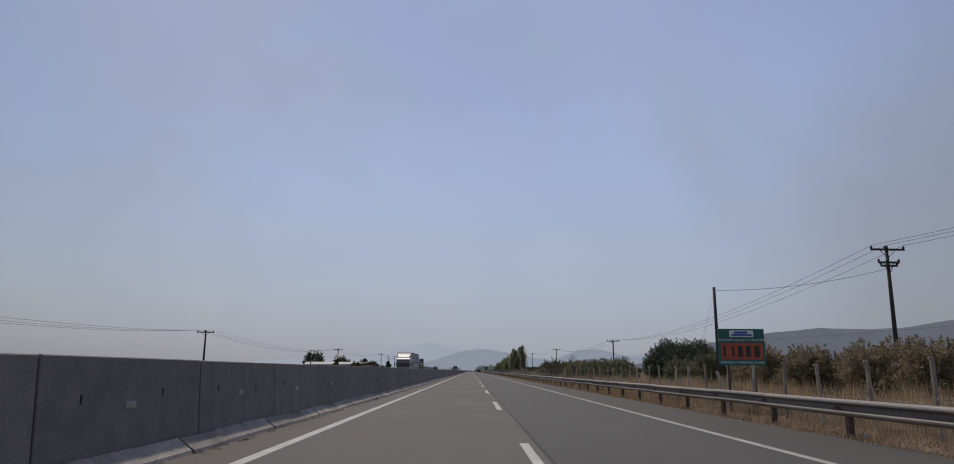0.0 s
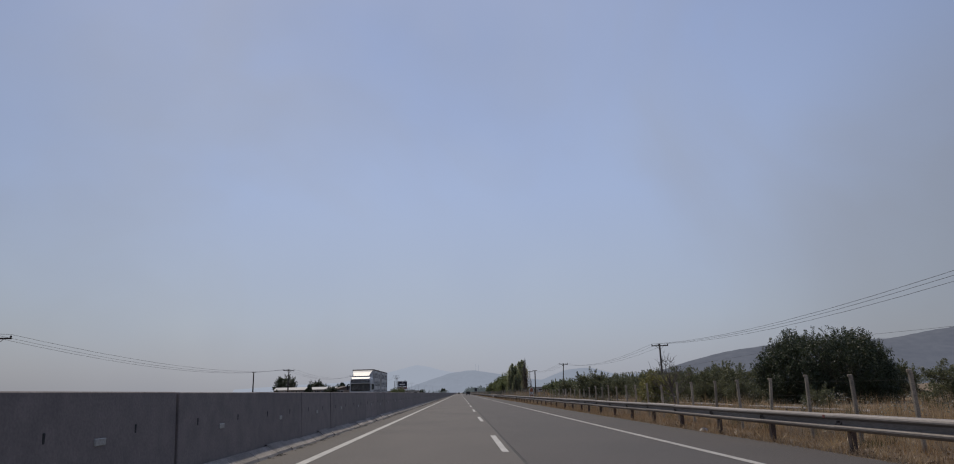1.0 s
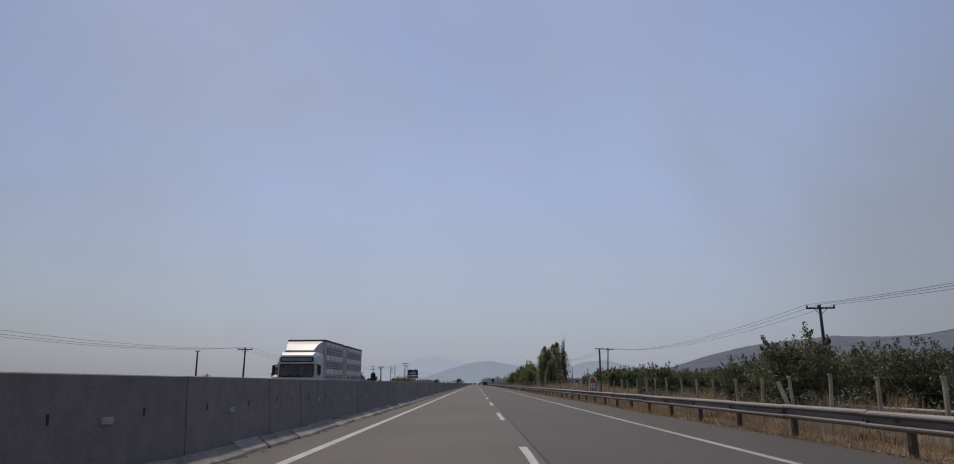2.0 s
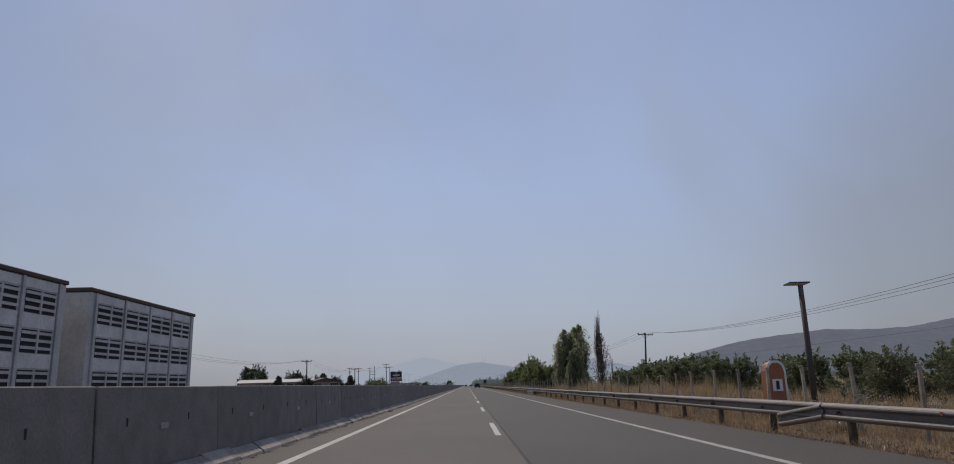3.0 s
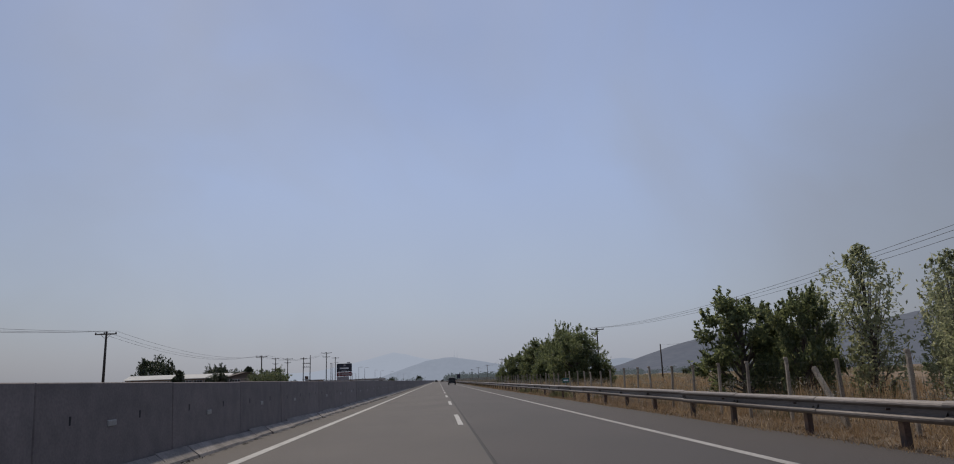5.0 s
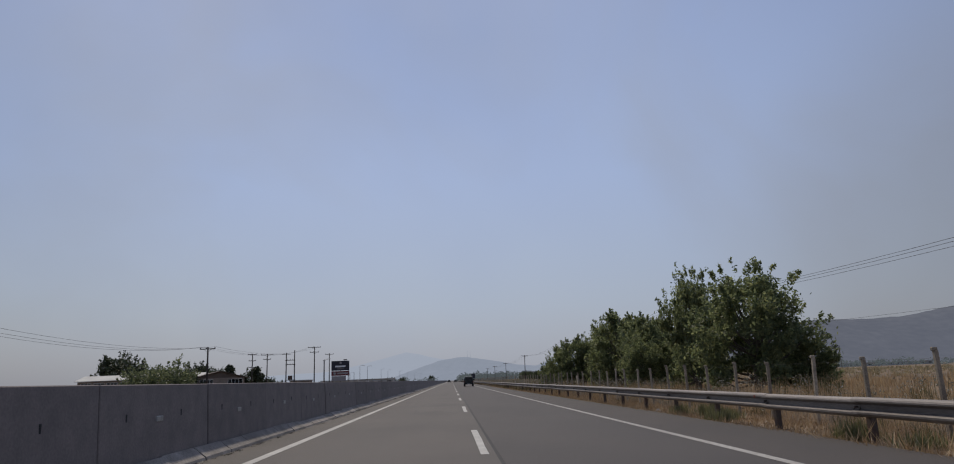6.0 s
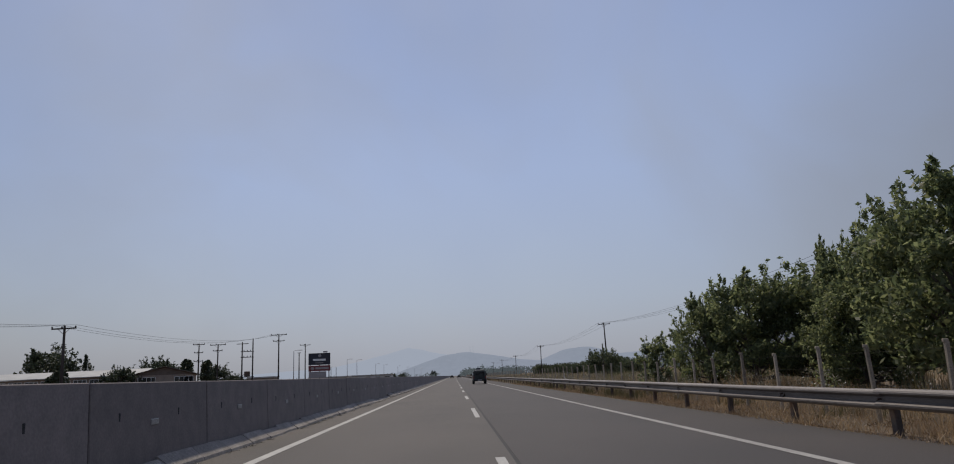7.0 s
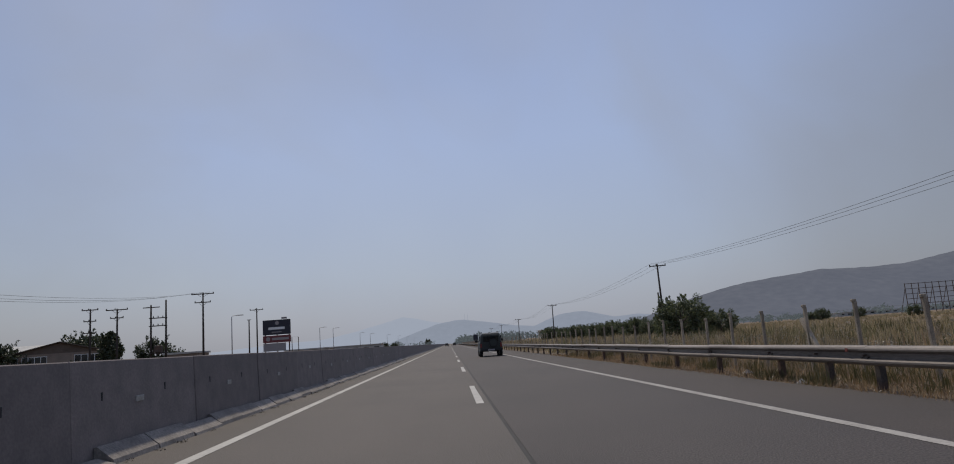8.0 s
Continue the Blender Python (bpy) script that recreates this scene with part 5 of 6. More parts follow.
small_car(-1.9, 618, "small dark car far ahead in the overtaking lane")
small_car(1.8, 640, "small dark car far ahead in the slow lane")


def livestock_lorry(x, y):
    """Cab towards -y, then a box body and a drawbar trailer, both with rows of slatted vents."""
    ob = holder("livestock_lorry", at(x, y, 0.005), "white lorry with a slatted grey livestock body and trailer", "lorry")
    w = 1.25
    loft([(0.0, [(-w, 0.45), (-w, 1.5), (-w * 0.97, 2.05), (-w * 0.93, 2.75), (-w * 0.80, 2.98), (w * 0.80, 2.98), (w * 0.93, 2.75), (w * 0.97, 2.05), (w, 1.5), (w, 0.45)]),
          (0.35, [(-w, 0.45), (-w, 1.5), (-w, 2.05), (-w * 0.97, 2.95), (-w * 0.86, 3.18), (w * 0.86, 3.18), (w * 0.97, 2.95), (w, 2.05), (w, 1.5), (w, 0.45)]),
          (2.2, [(-w, 0.45), (-w, 1.5), (-w, 2.05), (-w * 0.98, 3.0), (-w * 0.88, 3.28), (w * 0.88, 3.28), (w * 0.98, 3.0), (w, 2.05), (w, 1.5), (w, 0.45)])], M["white_paint"], "cab", ob, "white cab")
    screen = part("windscreen", Shape().box(-1.10, 1.10, -0.035, 0.02, 1.60, 2.40, 0.06), M["lorry_glass"], ob)
    part("wiper", Shape().tube([(-0.2, -0.045, 1.64), (0.6, -0.045, 1.78)], 0.014, 5).tube([(-0.95, -0.045, 1.64), (-0.25, -0.045, 1.76)], 0.014, 5), M["car_trim"], screen)
    part("visor_board", Shape().box(-1.05, 1.05, -0.10, -0.02, 2.56, 2.86, 0.02), M["vent_dark"], ob, "dark name board")
    for z in (2.62, 2.69, 2.76):
        part("visor_louvre", Shape().box(-0.95, 0.95, -0.112, -0.102, z, z + 0.03), M["silver"], ob)
    part("sun_visor", Shape().box(-1.12, 1.12, -0.22, -0.03, 2.44, 2.52, 0.02), M["white_paint"], ob)
    part("grille", Shape().box(-0.9, 0.9, -0.05, 0.0, 0.7, 1.25, 0.02), M["vent_dark"], ob)
    part("bumper", Shape().box(-1.22, 1.22, -0.15, 0.1, 0.35, 0.68, 0.04), M["white_paint"], ob)
    loft([(0.55, [(-0.95, 3.2), (-0.9, 3.32), (0.9, 3.32), (0.95, 3.2)]), (1.3, [(-1.1, 3.2), (-1.05, 3.75), (1.05, 3.75), (1.1, 3.2)]), (2.15, [(-1.2, 3.2), (-1.15, 3.98), (1.15, 3.98), (1.2, 3.2)])], M["silver"], "wind_deflector", ob, "shiny silver wind deflector")
    for s in (-1, 1):
        mirror = part("side_mirror", Shape().box(s * 1.46 - 0.1, s * 1.46 + 0.1, -0.12, 0.02, 1.75, 2.35, 0.03), M["car_trim"], ob)
        part("arm", Shape().tube([(s * 1.22, 0.0, 2.38), (s * 1.46, -0.05, 2.36)], 0.025, 6), M["car_trim"], mirror)
        part("side_window", Shape().box(s * 1.25 - 0.015, s * 1.25 + 0.015, 0.35, 1.25, 1.7, 2.4, 0.004), M["dark_glass"], ob)
        part("headlight", Shape().box(s * 0.95 - 0.18, s * 0.95 + 0.18, -0.06, 0.02, 0.72, 0.95, 0.02), M["plate"], ob)

    def body(name, y0, y1):
        b = part(name, Shape().box(-1.25, 1.25, y0, y1, 0.95, 4.0, 0.02), M["aluminium"], ob, "dull aluminium livestock box")
        part("roof_edge", Shape().box(-1.29, 1.29, y0 - 0.05, y1 + 0.05, 4.005, 4.12, 0.02), M["post_steel"], b)
        span = (y1 - y0 - 0.6) / 4
        for tier in (1.25, 2.2, 3.15):
            for k in range(4):
                a = y0 + 0.3 + k * span
                for s in (-1, 1):
                    part("vent", Shape().box(s * 1.252 - 0.006, s * 1.252 + 0.006, a + 0.15, a + span - 0.15, tier, tier + 0.55), M["vent_dark"], b)
                    slats = Shape()
                    for q in range(3):
                        slats.box(s * 1.27 - 0.012, s * 1.27 + 0.012, a + 0.12, a + span - 0.12, tier + 0.08 + q * 0.18, tier + 0.15 + q * 0.18)
                    part("slats", slats, M["aluminium"], b)
                    part("panel", Shape().box(s * 1.258 - 0.008, s * 1.258 + 0.008, a + 0.10, a + span - 0.10, tier + 0.585, min(3.97, tier + 0.93), 0.004), M["lorry_panel"], b)
                    part("divider", Shape().box(s * 1.272 - 0.016, s * 1.272 + 0.016, a + span / 2 - 0.035, a + span / 2 + 0.035, tier, tier + 0.55), M["aluminium"], b)
        for k in range(5):
            q = y0 + 0.3 + k * span
            for s in (-1, 1):
                part("rib", Shape().box(s * 1.275 - 0.025, s * 1.275 + 0.025, q - 0.05, q + 0.05, 0.97, 3.99, 0.008), M["aluminium"], b)
        return b

    body("front_body", 2.45, 9.0)
    body("trailer_body", 10.2, 17.6)
    part("chassis", Shape().box(-0.45, 0.45, 1.0, 17.2, 0.6, 0.94, 0.02), M["post_steel"], ob)
    for q in (1.1, 5.6, 7.0, 12.0, 15.2, 16.5):
        for s in (-1, 1):
            wheel(ob, s * 1.05, q, 0.5, 0.32)
    return ob


livestock_lorry(-12.4, 122.3)


# ---------------------------------------------------------------- dry grass and weeds
def blades(name, seed, count, x0, x1, y0, y1, low, high, wide, mat, label, edge=1.0, lying=0.35, clump=0.0):
    """Dry stalks, each a narrow leaning blade, thinning out towards the road's side where edge is above 1."""
    rng = np.random.default_rng(seed)
    x = x0 + (x1 - x0) * rng.random(count) ** (1 / edge)
    y = rng.uniform(y0, y1, count)
    if clump:
        n = int((y1 - y0) * (x1 - x0) * clump)
        cx, cy = rng.uniform(x0, x1, n), rng.uniform(y0, y1, n)
        k = rng.integers(0, n, count)
        x, y = cx[k] + rng.normal(0, 0.16, count), cy[k] + rng.normal(0, 0.16, count)
        tall = (0.5 + rng.random(n))[k]
    else:
        tall = 0.7 + 0.6 * rng.random(count)
    keep = x > x0 - 0.12
    x, y, tall = x[keep], y[keep], tall[keep]
    count = len(x)
    if high > 0.5:
        patch = np.sin(x * 1.3 + 2 * np.sin(y * 0.21 + seed)) + np.sin(y * 0.47 + 1.7 * np.sin(x * 0.6 + seed)) + np.sin(y * 1.1 + x)
        tall = tall * (0.78 + 0.15 * patch)
    h = rng.uniform(low, high, count) * tall
    a = rng.uniform(0, math.tau, count)
    tilt = rng.random(count) ** (2 if lying < 0.9 else 0.6) * (lying * 2 if lying < 0.9 else lying)
    foot = np.stack((x, y, np.where(x < 5.82, -0.03, -0.09)), axis=1)
    tip = foot + np.stack((np.cos(a) * np.sin(tilt) * h, np.sin(a) * np.sin(tilt) * h, np.cos(tilt) * h + 0.05), axis=1)
    b = rng.uniform(0, math.tau, count)
    side = np.stack((np.cos(b), np.sin(b), np.zeros(count)), axis=1) * (wide * rng.uniform(0.5, 1.2, count))[:, None]
    mid = foot * 0.4 + tip * 0.6
    corners = np.stack((foot - side * 0.5, mid + side * 0.5, tip, mid - side * 0.5), axis=1)
    return put(name, quads_mesh(name, corners, mat), label=label, category="dry grass", kind="stuff")


blades("verge_straw", 1, 190000, 5.62, 8.2, -4, 340, 0.05, 0.15, 0.012, M["straw"], "short trampled dry grass along the guardrail", lying=1.5)
blades("verge_tufts", 2, 50000, 5.95, 8.2, -4, 340, 0.06, 0.2, 0.010, M["straw"], "tufts of yellow dry grass round the guardrail posts", clump=1.6, lying=0.95)
blades("cut_straw", 9, 10000, 5.66, 6.9, -4, 340, 0.16, 0.42, 0.012, M["straw_tall"], "pale cut straw lying along the edge of the shoulder", clump=0.5, lying=1.55)
blades("dry_brush", 10, 62000, 6.9, 9.8, -4, 340, 0.18, 0.72, 0.009, M["brush"], "dry grey-brown brush behind the guardrail", clump=0.9, lying=0.7)
rng = np.random.default_rng(77)
spots = np.stack((5.7 + 2.5 * rng.random(2600), rng.uniform(-4, 340, 2600), np.full(2600, -0.03)), axis=1)
put("dead_leaves", quads_mesh("dead_leaves", leaves(rng, spots, rng.uniform(0.08, 0.38, 2600), 70000, 0.022, 0.22), M["leaf_litter"]), label="brown dead leaves and chaff matted on the verge", category="leaf litter", kind="stuff")
spots = np.stack((rng.uniform(7.0, 10.2, 1500), rng.uniform(-4, 340, 1500), rng.uniform(0.1, 0.9, 1500)), axis=1)
put("brush_leaves", quads_mesh("brush_leaves", leaves(rng, spots, np.full(1500, 0.26), 42000, 0.028), M["brush_leaf"]), label="small silvery leaves of dry weeds along the fence", category="weeds", kind="stuff")
spots = np.stack((rng.uniform(-4.665, -4.56, 900), rng.uniform(-4, 360, 900), np.full(900, 0.006)), axis=1)
put("gutter_dirt", quads_mesh("gutter_dirt", leaves(rng, spots, np.full(900, 0.10), 26000, 0.013, 0.2), M["dark_soil"]), label="dark grit and dead leaves along the foot of the kerb", category="dirt", kind="stuff")
blades("rail_foot_weeds", 17, 9000, 5.85, 7.2, 286, 335, 0.08, 0.28, 0.016, M["weed"], "low grey-green weeds under the guardrail", clump=1.0, lying=0.8)
blades("rail_foot_weeds", 16, 5200, 5.85, 6.7, 224, 246, 0.10, 0.34, 0.020, M["pale_weed"], "pale green weeds growing under the guardrail", clump=0.9, lying=0.6)
blades("verge_weeds", 3, 9000, 6.9, 8.6, -4, 340, 0.06, 0.26, 0.018, M["weed"], "dusty green weeds among the dry grass", clump=0.35, lying=0.5)
blades("tall_dry_grass", 4, 195000, 7.65, 12.5, -4, 290, 0.28, 0.78, 0.010, M["straw_tall"], "tall yellow dry grass behind the fence", clump=3.0, lying=0.88)
blades("bleached_grass", 24, 26000, 7.65, 12.5, 288, 345, 0.28, 0.74, 0.010, M["straw_grey"], "bleached grey-yellow grass behind the fence", clump=3.0, lying=0.88)
blades("yellow_grass", 27, 16000, 7.65, 12.5, 288, 325, 0.28, 0.78, 0.010, M["straw_tall"], "patches of yellow dry grass behind the fence", clump=4.0, lying=0.7)
blades("seed_grass", 19, 42000, 7.9, 14.5, -4, 64, 0.45, 0.95, 0.010, M["straw_tall"], "waist-high pale dry grass between fence and orchard", clump=1.5, lying=0.45)
blades("seed_grass", 18, 26000, 7.8, 13.0, 148, 184, 0.6, 1.15, 0.010, M["straw_tall"], "chest-high dry grass with pale seed heads", clump=1.6, lying=0.4)
blades("tall_dry_weeds", 5, 34000, 7.6, 13.5, -4, 345, 0.25, 0.8, 0.014, M["weed"], "tall dusty weeds behind the fence", clump=0.30, lying=0.35)
blades("field_grass", 6, 68000, 12.5, 34, 130, 292, 0.3, 0.7, 0.03, M["straw_tall"], "dry yellow field behind the fence", clump=0.8, lying=0.3)
blades("bleached_field", 25, 24000, 12.5, 34, 290, 345, 0.3, 0.7, 0.03, M["straw_grey"], "bleached dry field behind the fence", clump=0.8, lying=0.4)
blades("pale_field_weeds", 26, 9000, 7.8, 24, 292, 360, 0.35, 0.95, 0.018, M["pale_weed"], "pale olive weeds standing in the dry field", clump=0.35, lying=0.35)
blades("field_brush", 12, 60000, 7.6, 16, 285, 400, 0.2, 0.7, 0.014, M["brush"], "grey-brown dry weeds along the edge of the field", clump=0.9, lying=0.8)
blades("far_field_grass", 7, 70000, 6.2, 40, 345, 560, 0.3, 0.75, 0.05, M["straw_grey"], "dry yellow field farther along the road", clump=0.8, lying=0.3)
blades("wide_field_grass", 14, 60000, 34, 150, 290, 620, 0.3, 0.7, 0.12, M["straw_grey"], "dry yellow field reaching to the foot of the hill", clump=0.1, lying=0.6)
blades("field_edge_weeds", 20, 15000, 7.0, 15, 284, 350, 0.2, 0.8, 0.016, M["weed"], "grey-green weeds along the edge of the dry field", clump=0.7, lying=0.6)
blades("far_field_weeds", 8, 14000, 7.6, 34, 300, 480, 0.3, 0.8, 0.05, M["weed"], "green weeds in the dry field", clump=0.15, lying=0.3)

litter = random.Random(8)
for k in range(9):
    piece = Shape().add([(litter.uniform(-0.09, 0.09) + (0.1 if i in (1, 2) else -0.1), litter.uniform(-0.03, 0.03) + (0.08 if i > 1 else -0.08), 0.0 + 0.05 * (i == 2)) for i in range(4)] + [(0, 0, 0.09)], [(0, 1, 4), (1, 2, 4), (2, 3, 4), (3, 0, 4), (3, 2, 1, 0)])
    put("litter", piece.mesh("litter", M["plate"]), None, at(litter.uniform(5.85, 6.7), (17, 61, 97.5, 100.5, 140, 176, 246, 309.5, 313)[k], -0.03), "crumpled scrap of pale paper on the verge", "litter", "litter on the verge")

# dark clump in the gutter, built up from thin ragged strips
scrap = Shape()
for k in range(7):
    scrap.box(-0.35 + litter.uniform(0, 0.3), 0.1 + litter.uniform(0, 0.35), -0.05 + k * 0.03, -0.02 + k * 0.03, 0.0, litter.uniform(0.02, 0.05))
put("tyre_scrap", scrap.mesh("tyre_scrap", M["rubber"]), None, at(-4.45, 148.0, 0.006, 1.3, 0.6), "small dark ragged clump in the gutter by the kerb", "litter")

# ---------------------------------------------------------------- central barrier
BLOCK = 4.0
barrier = holder("central_barrier", at(0, 0, 0), "grey precast concrete barrier between the carriageways", "barrier", kind="structure")
face_in = [(-5.002, 1.268), (-4.963, 0.35), (-4.953, 0.12), (-4.948, 0.0)]
face_out = [(-5.382, 0.0), (-5.377, 0.12), (-5.367, 0.35), (-5.328, 1.268)]
profile = [(-5.315, 1.28), (-5.014, 1.28)] + face_in + face_out
gap = 0.036


def block_mesh(name, y0, y1):
    """A block with small chamfers at both ends, so that the joints read as grooves."""
    mid = sum(x for x, _ in profile) / len(profile)
    inner = [(mid + (x - mid) * 0.95, z * (0.988 if z > 1 else 1)) for x, z in profile]
    n = len(profile)
    v = [(x, y, z) for y, prof in ((y0, inner), (y0 + 0.014, profile), (y1 - 0.014, profile), (y1, inner)) for x, z in prof]
    f = [(j * n + k, (j + 1) * n + k, (j + 1) * n + (k + 1) % n, j * n + (k + 1) % n) for j in range(3) for k in range(n)]
    f += [tuple(range(n)), tuple(range(3 * n, 4 * n))[::-1]]
    return mesh_of(name, v, f, M["concrete"])


block_me = block_mesh("block", gap / 2, BLOCK - gap / 2)
slot_me = Shape().box(-4.995, -4.978, -0.022, 0.022, 0.775, 0.885, 0.006).mesh("lifting_slot", M["dark_joint"])
plate_me = Shape().box(-4.995, -4.962, -0.125, 0.125, 0.70, 0.785, 0.008).mesh("reflector_bracket", M["plate"])
kerb_profile = [(-4.938, 0.0), (-4.940, 0.214), (-4.902, 0.216), (-4.745, 0.092), (-4.700, 0.062), (-4.680, 0.0)]
kerb_me = [Shape().sweep([(x + dx, z * dz) for x, z in kerb_profile], 0.010, BLOCK / 3 - 0.010).mesh("kerb_stone", M["kerb"]) for dx, dz in ((0, 1), (0.014, 0.95), (-0.010, 1.05), (0.02, 0.86))]
chooser = random.Random(5)
# runs of equal blocks, with a short closing block between them
RUNS = ((-9.4, 91.36, 25), (91.36, 93.81, 1), (93.81, 137.27, 11), (137.27, 139.93, 1), (139.93, 180.41, 10), (180.41, 182.43, 1), (182.43, 210.66, 7), (210.66, 212.8, 1), (212.8, 309.04, 24), (309.04, 365.46, 14))
for start, stop, count in RUNS:
    long = (stop - start) / count
    for k in range(count):
        y = start + k * long
        b = put("block", block_me, barrier, Matrix.Translation((chooser.uniform(-0.008, 0.008), y, chooser.uniform(-0.008, 0.004))) @ Matrix.Rotation(chooser.uniform(-0.002, 0.002), 4, "Z") @ Matrix.Diagonal((1, long / BLOCK, 1, 1)))
        for q in (0.19, 0.68):
            put("lifting_slot", slot_me, b, Matrix.Translation((0, BLOCK * q, chooser.uniform(-0.015, 0.015))))
        if count > 1:
            put("reflector_bracket", plate_me, b, Matrix.Translation((0, BLOCK * 0.46, chooser.uniform(-0.03, 0.03))) @ Matrix.Rotation(chooser.uniform(-0.02, 0.02), 4, "X"))
        for q in range(3):
            foot = y + long * q / 3 + 0.5
            sunk = 0.5 if 296.5 < foot < 304.7 else 1.0     # a stretch of stones sunk into the road edge
            put("kerb_stone", chooser.choice(kerb_me), barrier, Matrix.Translation((chooser.uniform(-0.014, 0.014), foot, chooser.uniform(-0.018, 0.0))) @ Matrix.Diagonal((1, long / BLOCK, sunk, 1)))
y_end = RUNS[-1][1]
rest = Shape()
for k in range(150):
    rest.sweep(profile, y_end + k * BLOCK + gap / 2, y_end + (k + 1) * BLOCK - gap / 2)
part("far_blocks", rest, M["concrete"], barrier)["kind"] = "stuff"
rest = Shape()
for k in range(300):
    rest.sweep(kerb_profile, y_end + 0.5 + k * 2.0, y_end + 0.5 + k * 2.0 + 1.98)
part("far_kerb_stones", rest, M["kerb"], barrier)["kind"] = "stuff"

# ---------------------------------------------------------------- guardrail
rail_front = [(6.085, 0.662), (6.045, 0.658), (6.002, 0.634), (5.986, 0.610), (5.986, 0.588), (6.055, 0.545), (6.062, 0.470), (6.002, 0.444), (5.988, 0.428), (5.988, 0.402), (6.012, 0.37), (6.06, 0.352)]
rail_profile = rail_front + [(x + 0.012, z + (0.006 if z < 0.5 else -0.006)) for x, z in reversed(rail_front)]
SPAN, POST0 = 3.297, 0.80
guard = holder("guardrail", at(0, 0, 0), "weathered galvanised guardrail along the verge", "guardrail", kind="structure")
rail_me = Shape().sweep(rail_profile, 0.0, SPAN + 0.16).mesh("rail", M["steel"])
post_me = Shape().box(6.20, 6.212, -0.06, 0.06, -0.5, 0.64).box(6.212, 6.30, -0.06, -0.048, -0.5, 0.64).box(6.212, 6.30, 0.048, 0.06, -0.5, 0.64).mesh("post", M["post_steel"])
spacer_me = Shape().box(6.085, 6.198, -0.05, 0.05, 0.42, 0.62, 0.008).mesh("spacer", M["post_steel"])
bolt_me = Shape().tube([(5.998, 0, 0.513), (6.07, 0, 0.513)], 0.018, 6).mesh("bolt", M["post_steel"])
stain_me = Shape().box(5.976, 5.983, -0.035, 0.035, 0.57, 0.625).mesh("reflector", M["rust"])
wobble = random.Random(12)
for k in range(-3, 106):
    y = POST0 + SPAN * k
    if not 126.5 < y < 128.2:
        put("rail", rail_me, guard, Matrix.Translation((wobble.uniform(-0.006, 0.006), y - 0.08, wobble.uniform(-0.008, 0.008))) @ Matrix.Rotation(wobble.uniform(-0.0015, 0.0015), 4, "X"))
    feet = [y - 0.95] if 82 < y < 91 else [] if 178 < y < 203 else [y]
    feet += [92.0] if 90 < y < 93 else [179.4, 181.2, 182.8, 184.2, 187.4, 190.6, 194.0, 196.6, 199.3, 202.6] if 200 < y < 203 else [308.9] if 308 < y < 311 else []
    for foot in feet:
        put("post", post_me, guard, Matrix.Translation((0, foot, wobble.uniform(-0.02, 0.0))) @ Matrix.Rotation(wobble.uniform(-0.03, 0.03), 4, "X"))
        put("spacer", spacer_me, guard, Matrix.Translation((0, foot, 0)))
        put("bolt", bolt_me, guard, Matrix.Translation((0, foot, 0)))
    if k % 7 == 2:
        put("reflector", stain_me, guard, Matrix.Translation((0, y + 0.4, 0)))
bent = Shape().sweep([(x - 0.03, z) for x, z in rail_profile], 0, 1.9, m=Matrix.Translation((0, 126.6, 0)) @ Matrix.Translation((0, 0, 0.5)) @ Matrix.Rotation(radians(-7), 4, "X") @ Matrix.Translation((0, 0, -0.5)))
part("bent_rail_end", bent, M["steel"], guard, "rail end bent downwards")
part("rail_start", Shape().sweep(rail_profile, 127.9, 130.8, m=Matrix.Translation((0.02, 0, 0.01))), M["steel"], guard)
for z, y0, y1 in ((-0.335, 185.8, 190.0), (-0.32, 189.7, 193.0)):
    part("lower_rail", Shape().sweep([(x - 0.02, z2 + z) for x, z2 in rail_profile], y0, y1), M["steel"], guard, "second rail low over the ground")
part("end_block", Shape().box(6.0, 6.25, 185.0, 185.75, -0.1, 0.36, 0.03), M["post_steel"], guard)
rest = Shape().sweep(rail_profile, POST0 + SPAN * 106 - 0.08, FAR)
part("far_rail", rest, M["steel"], guard)
rest = Shape()
for k in range(106, 330):
    rest.box(6.2, 6.3, POST0 + SPAN * k - 0.06, POST0 + SPAN * k + 0.06, -0.3, 0.63)
part("far_posts", rest, M["post_steel"], guard)["kind"] = "stuff"

# ---------------------------------------------------------------- fence
fence = holder("field_fence", at(0, 0, 0), "fence of slim concrete posts with wire mesh", "fence", kind="structure")
lean = random.Random(31)
post_mes = [Shape().box(-0.034, 0.034, -0.034, 0.034, -0.4, h - 0.05, 0.007).box(-0.062, 0.030, -0.030, 0.030, h - 0.06, h, 0.010).mesh("fence_post", M["post_concrete"]) for h in (1.33, 1.38, 1.42)]
stay_me = Shape().box(-0.045, 0.045, -0.045, 0.045, -0.2, 1.5, 0.008).mesh("stay", M["post_concrete"])
SET_OUT = ((-12, 0, 9, 15, 18, 24, 35, 51, 59, 64, 71, 80, 82, 83, 89, 124, 142, 148, 204), (-7.4, 16.5, 34.6, 46.64, 53.28, 65.56, 87.7, 119.3, 136.4, 146.6, 161.0, 180.4, 184.2, 187.0, 200.1, 271.4, 307.7, 319.8, 432.8))
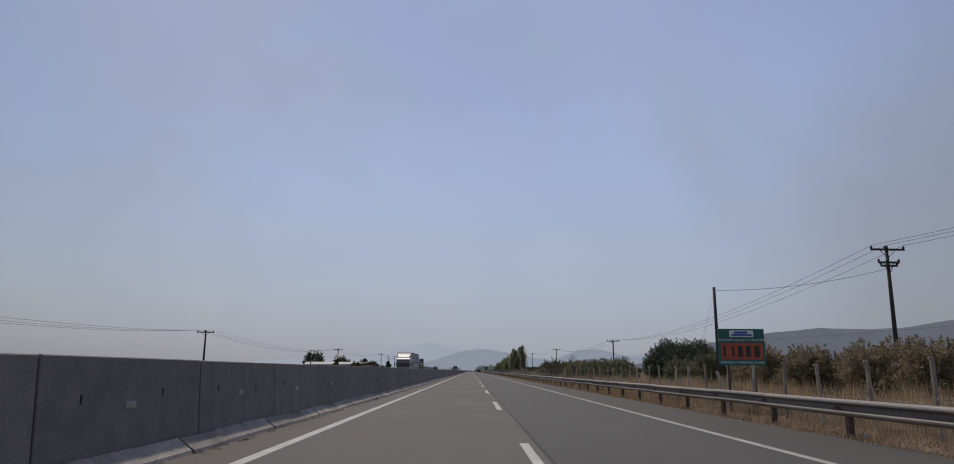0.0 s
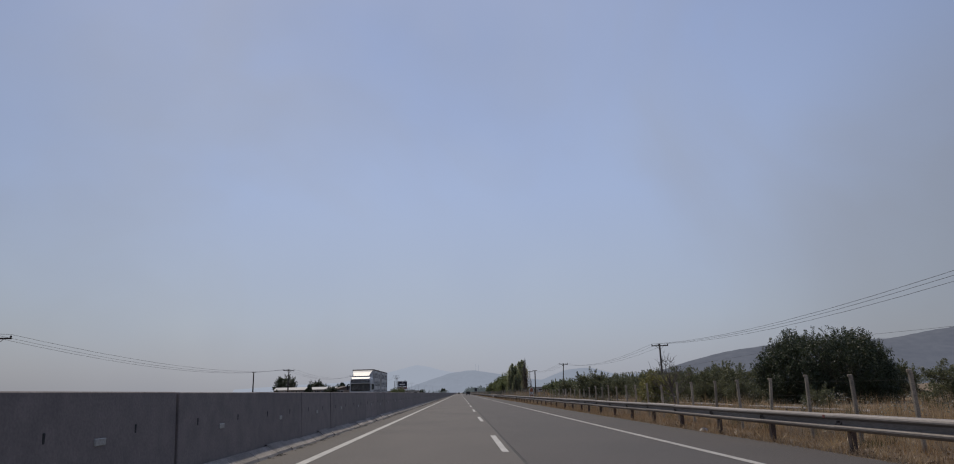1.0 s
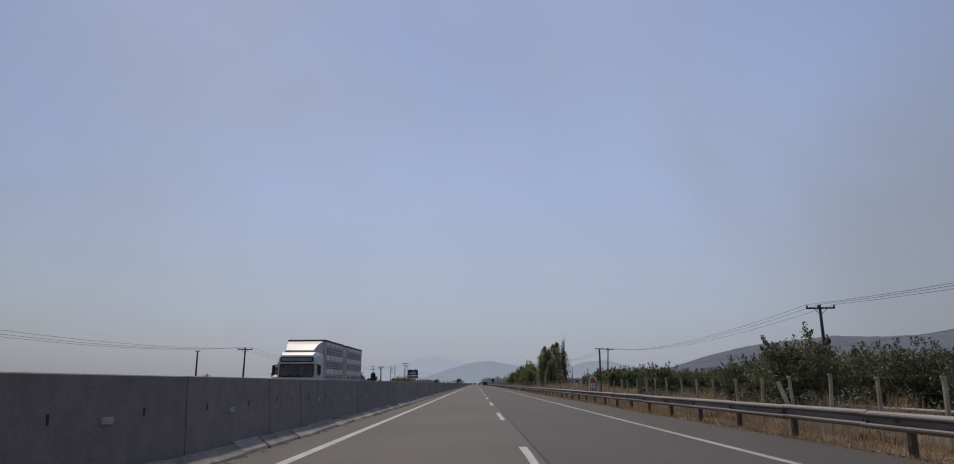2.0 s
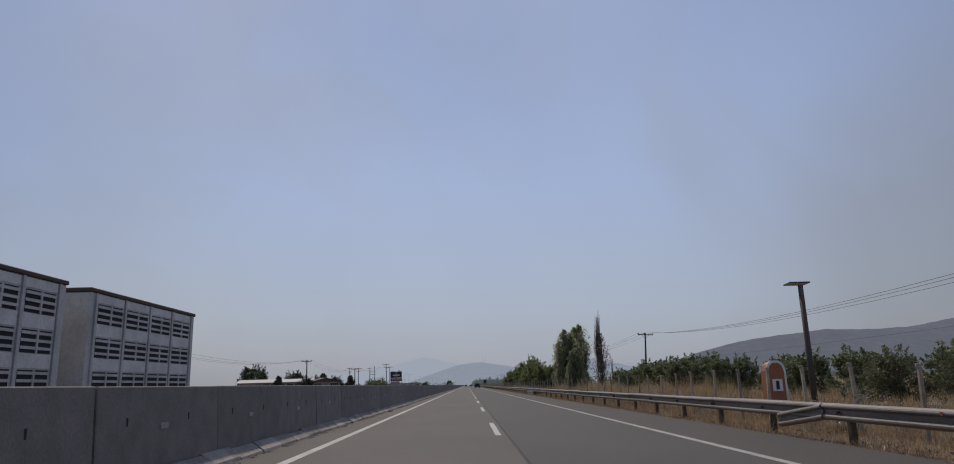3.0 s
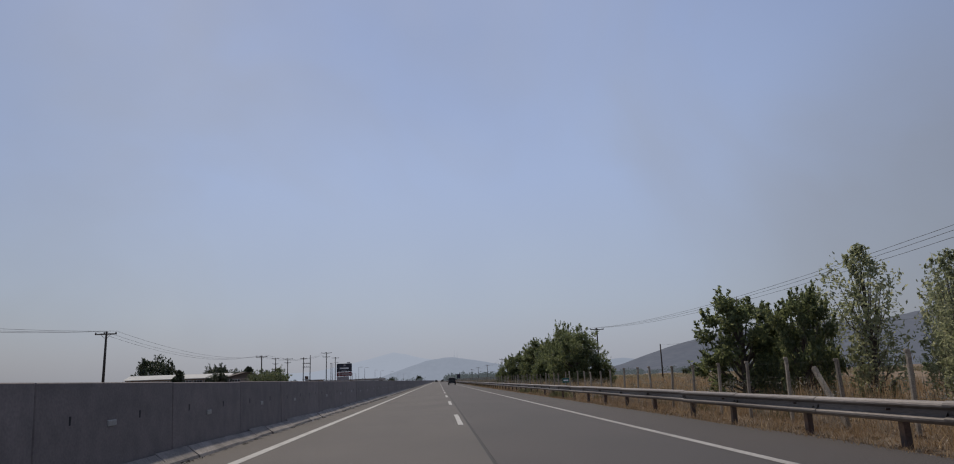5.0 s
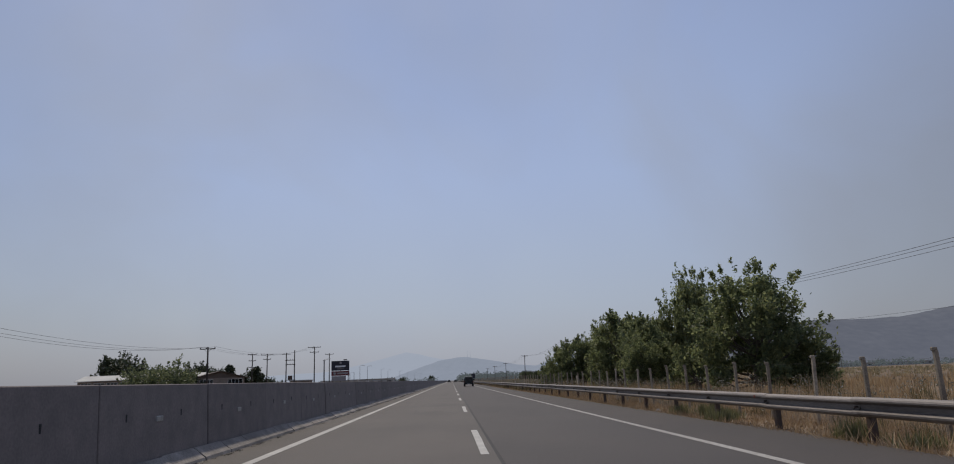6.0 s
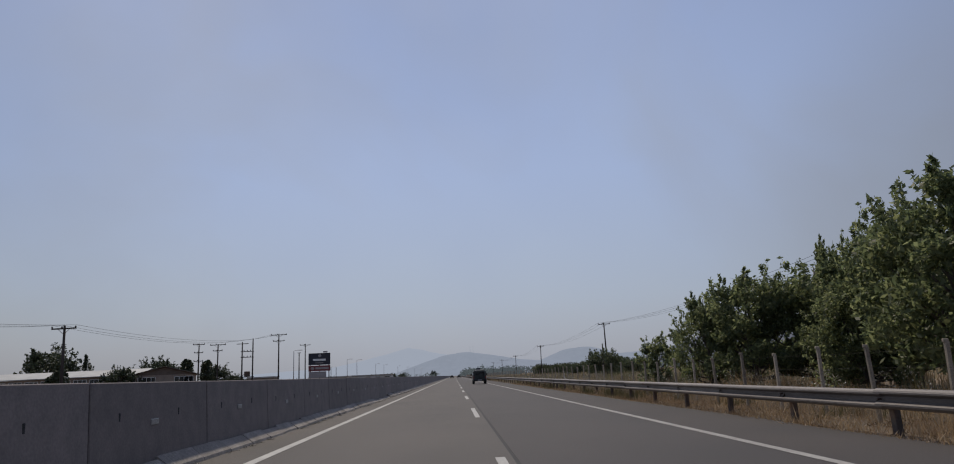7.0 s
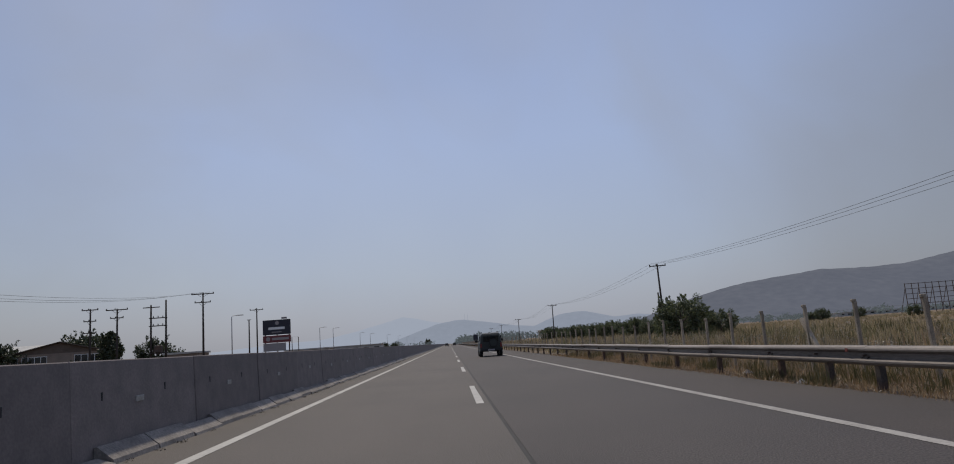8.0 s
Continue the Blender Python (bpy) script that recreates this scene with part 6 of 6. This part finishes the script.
post_y = [float(np.interp(k, *SET_OUT)) + lean.uniform(-0.05, 0.05) for k in range(-12, 205)]
for y in post_y:
    put("fence_post", chooser.choice(post_mes), fence, Matrix.Translation((7.4 + lean.uniform(-0.05, 0.05), y, 0.02 * math.sin(y / 19) + (0.05 if y > 290 else -0.06 if 85 < y < 125 else 0)))
        @ Matrix.Rotation(lean.gauss(0, 0.02), 4, "X") @ Matrix.Rotation(lean.gauss(0, 0.025), 4, "Y"))
for y in (27.6, 96.5, 201.0, 268, 311.9):
    put("stay", stay_me, fence, Matrix.Translation((7.45, y - 0.9, 0)) @ Matrix.Rotation(radians(-40), 4, "X"))
for z in (0.30, 0.62, 0.94, 1.25):
    wire = Shape()
    pts = [(7.37 + lean.uniform(-0.015, 0.015), y, z + lean.uniform(-0.02, 0.02)) for y in post_y]
    part("wire", wire.tube(pts, 0.0012, 4, False), M["wire"], fence)
mesh_wire = Shape()
for k in range(0, 110):
    mesh_wire.tube([(7.365, 183 + k * 0.2, 0.05), (7.365, 183 + k * 0.2, 1.27)], 0.0025, 3, False)
part("wire_mesh", mesh_wire, M["wire"], fence)
rest = Shape()
for k in range(205, 360):
    y = 432.8 + 2.02 * (k - 204)
    rest.box(7.35, 7.45, y - 0.05, y + 0.05, -0.3, 1.38)
part("far_fence_posts", rest, M["post_concrete"], fence)["kind"] = "stuff"
pipe = holder("field_pipe", at(0, 0, 0), "pale irrigation pipe lying across the dry field", "pipe")
part("pipe_length", Shape().tube([(12.2, 14, 0.26), (12.2, 46, 0.26)], 0.05, 8), M["hoarding_grey"], pipe)
part("pipe_length", Shape().tube([(11.8, 62, 0.34), (11.8, 104, 0.34)], 0.05, 8), M["hoarding_grey"], pipe)
for y in (14, 20, 26, 32, 38, 46, 62, 68, 74, 80, 86, 92, 98, 104):
    part("prop", Shape().box(12.15 if y < 50 else 11.75, 12.25 if y < 50 else 11.85, y - 0.05, y + 0.05, -0.3, 0.22 if y < 50 else 0.30), M["timber"], pipe)
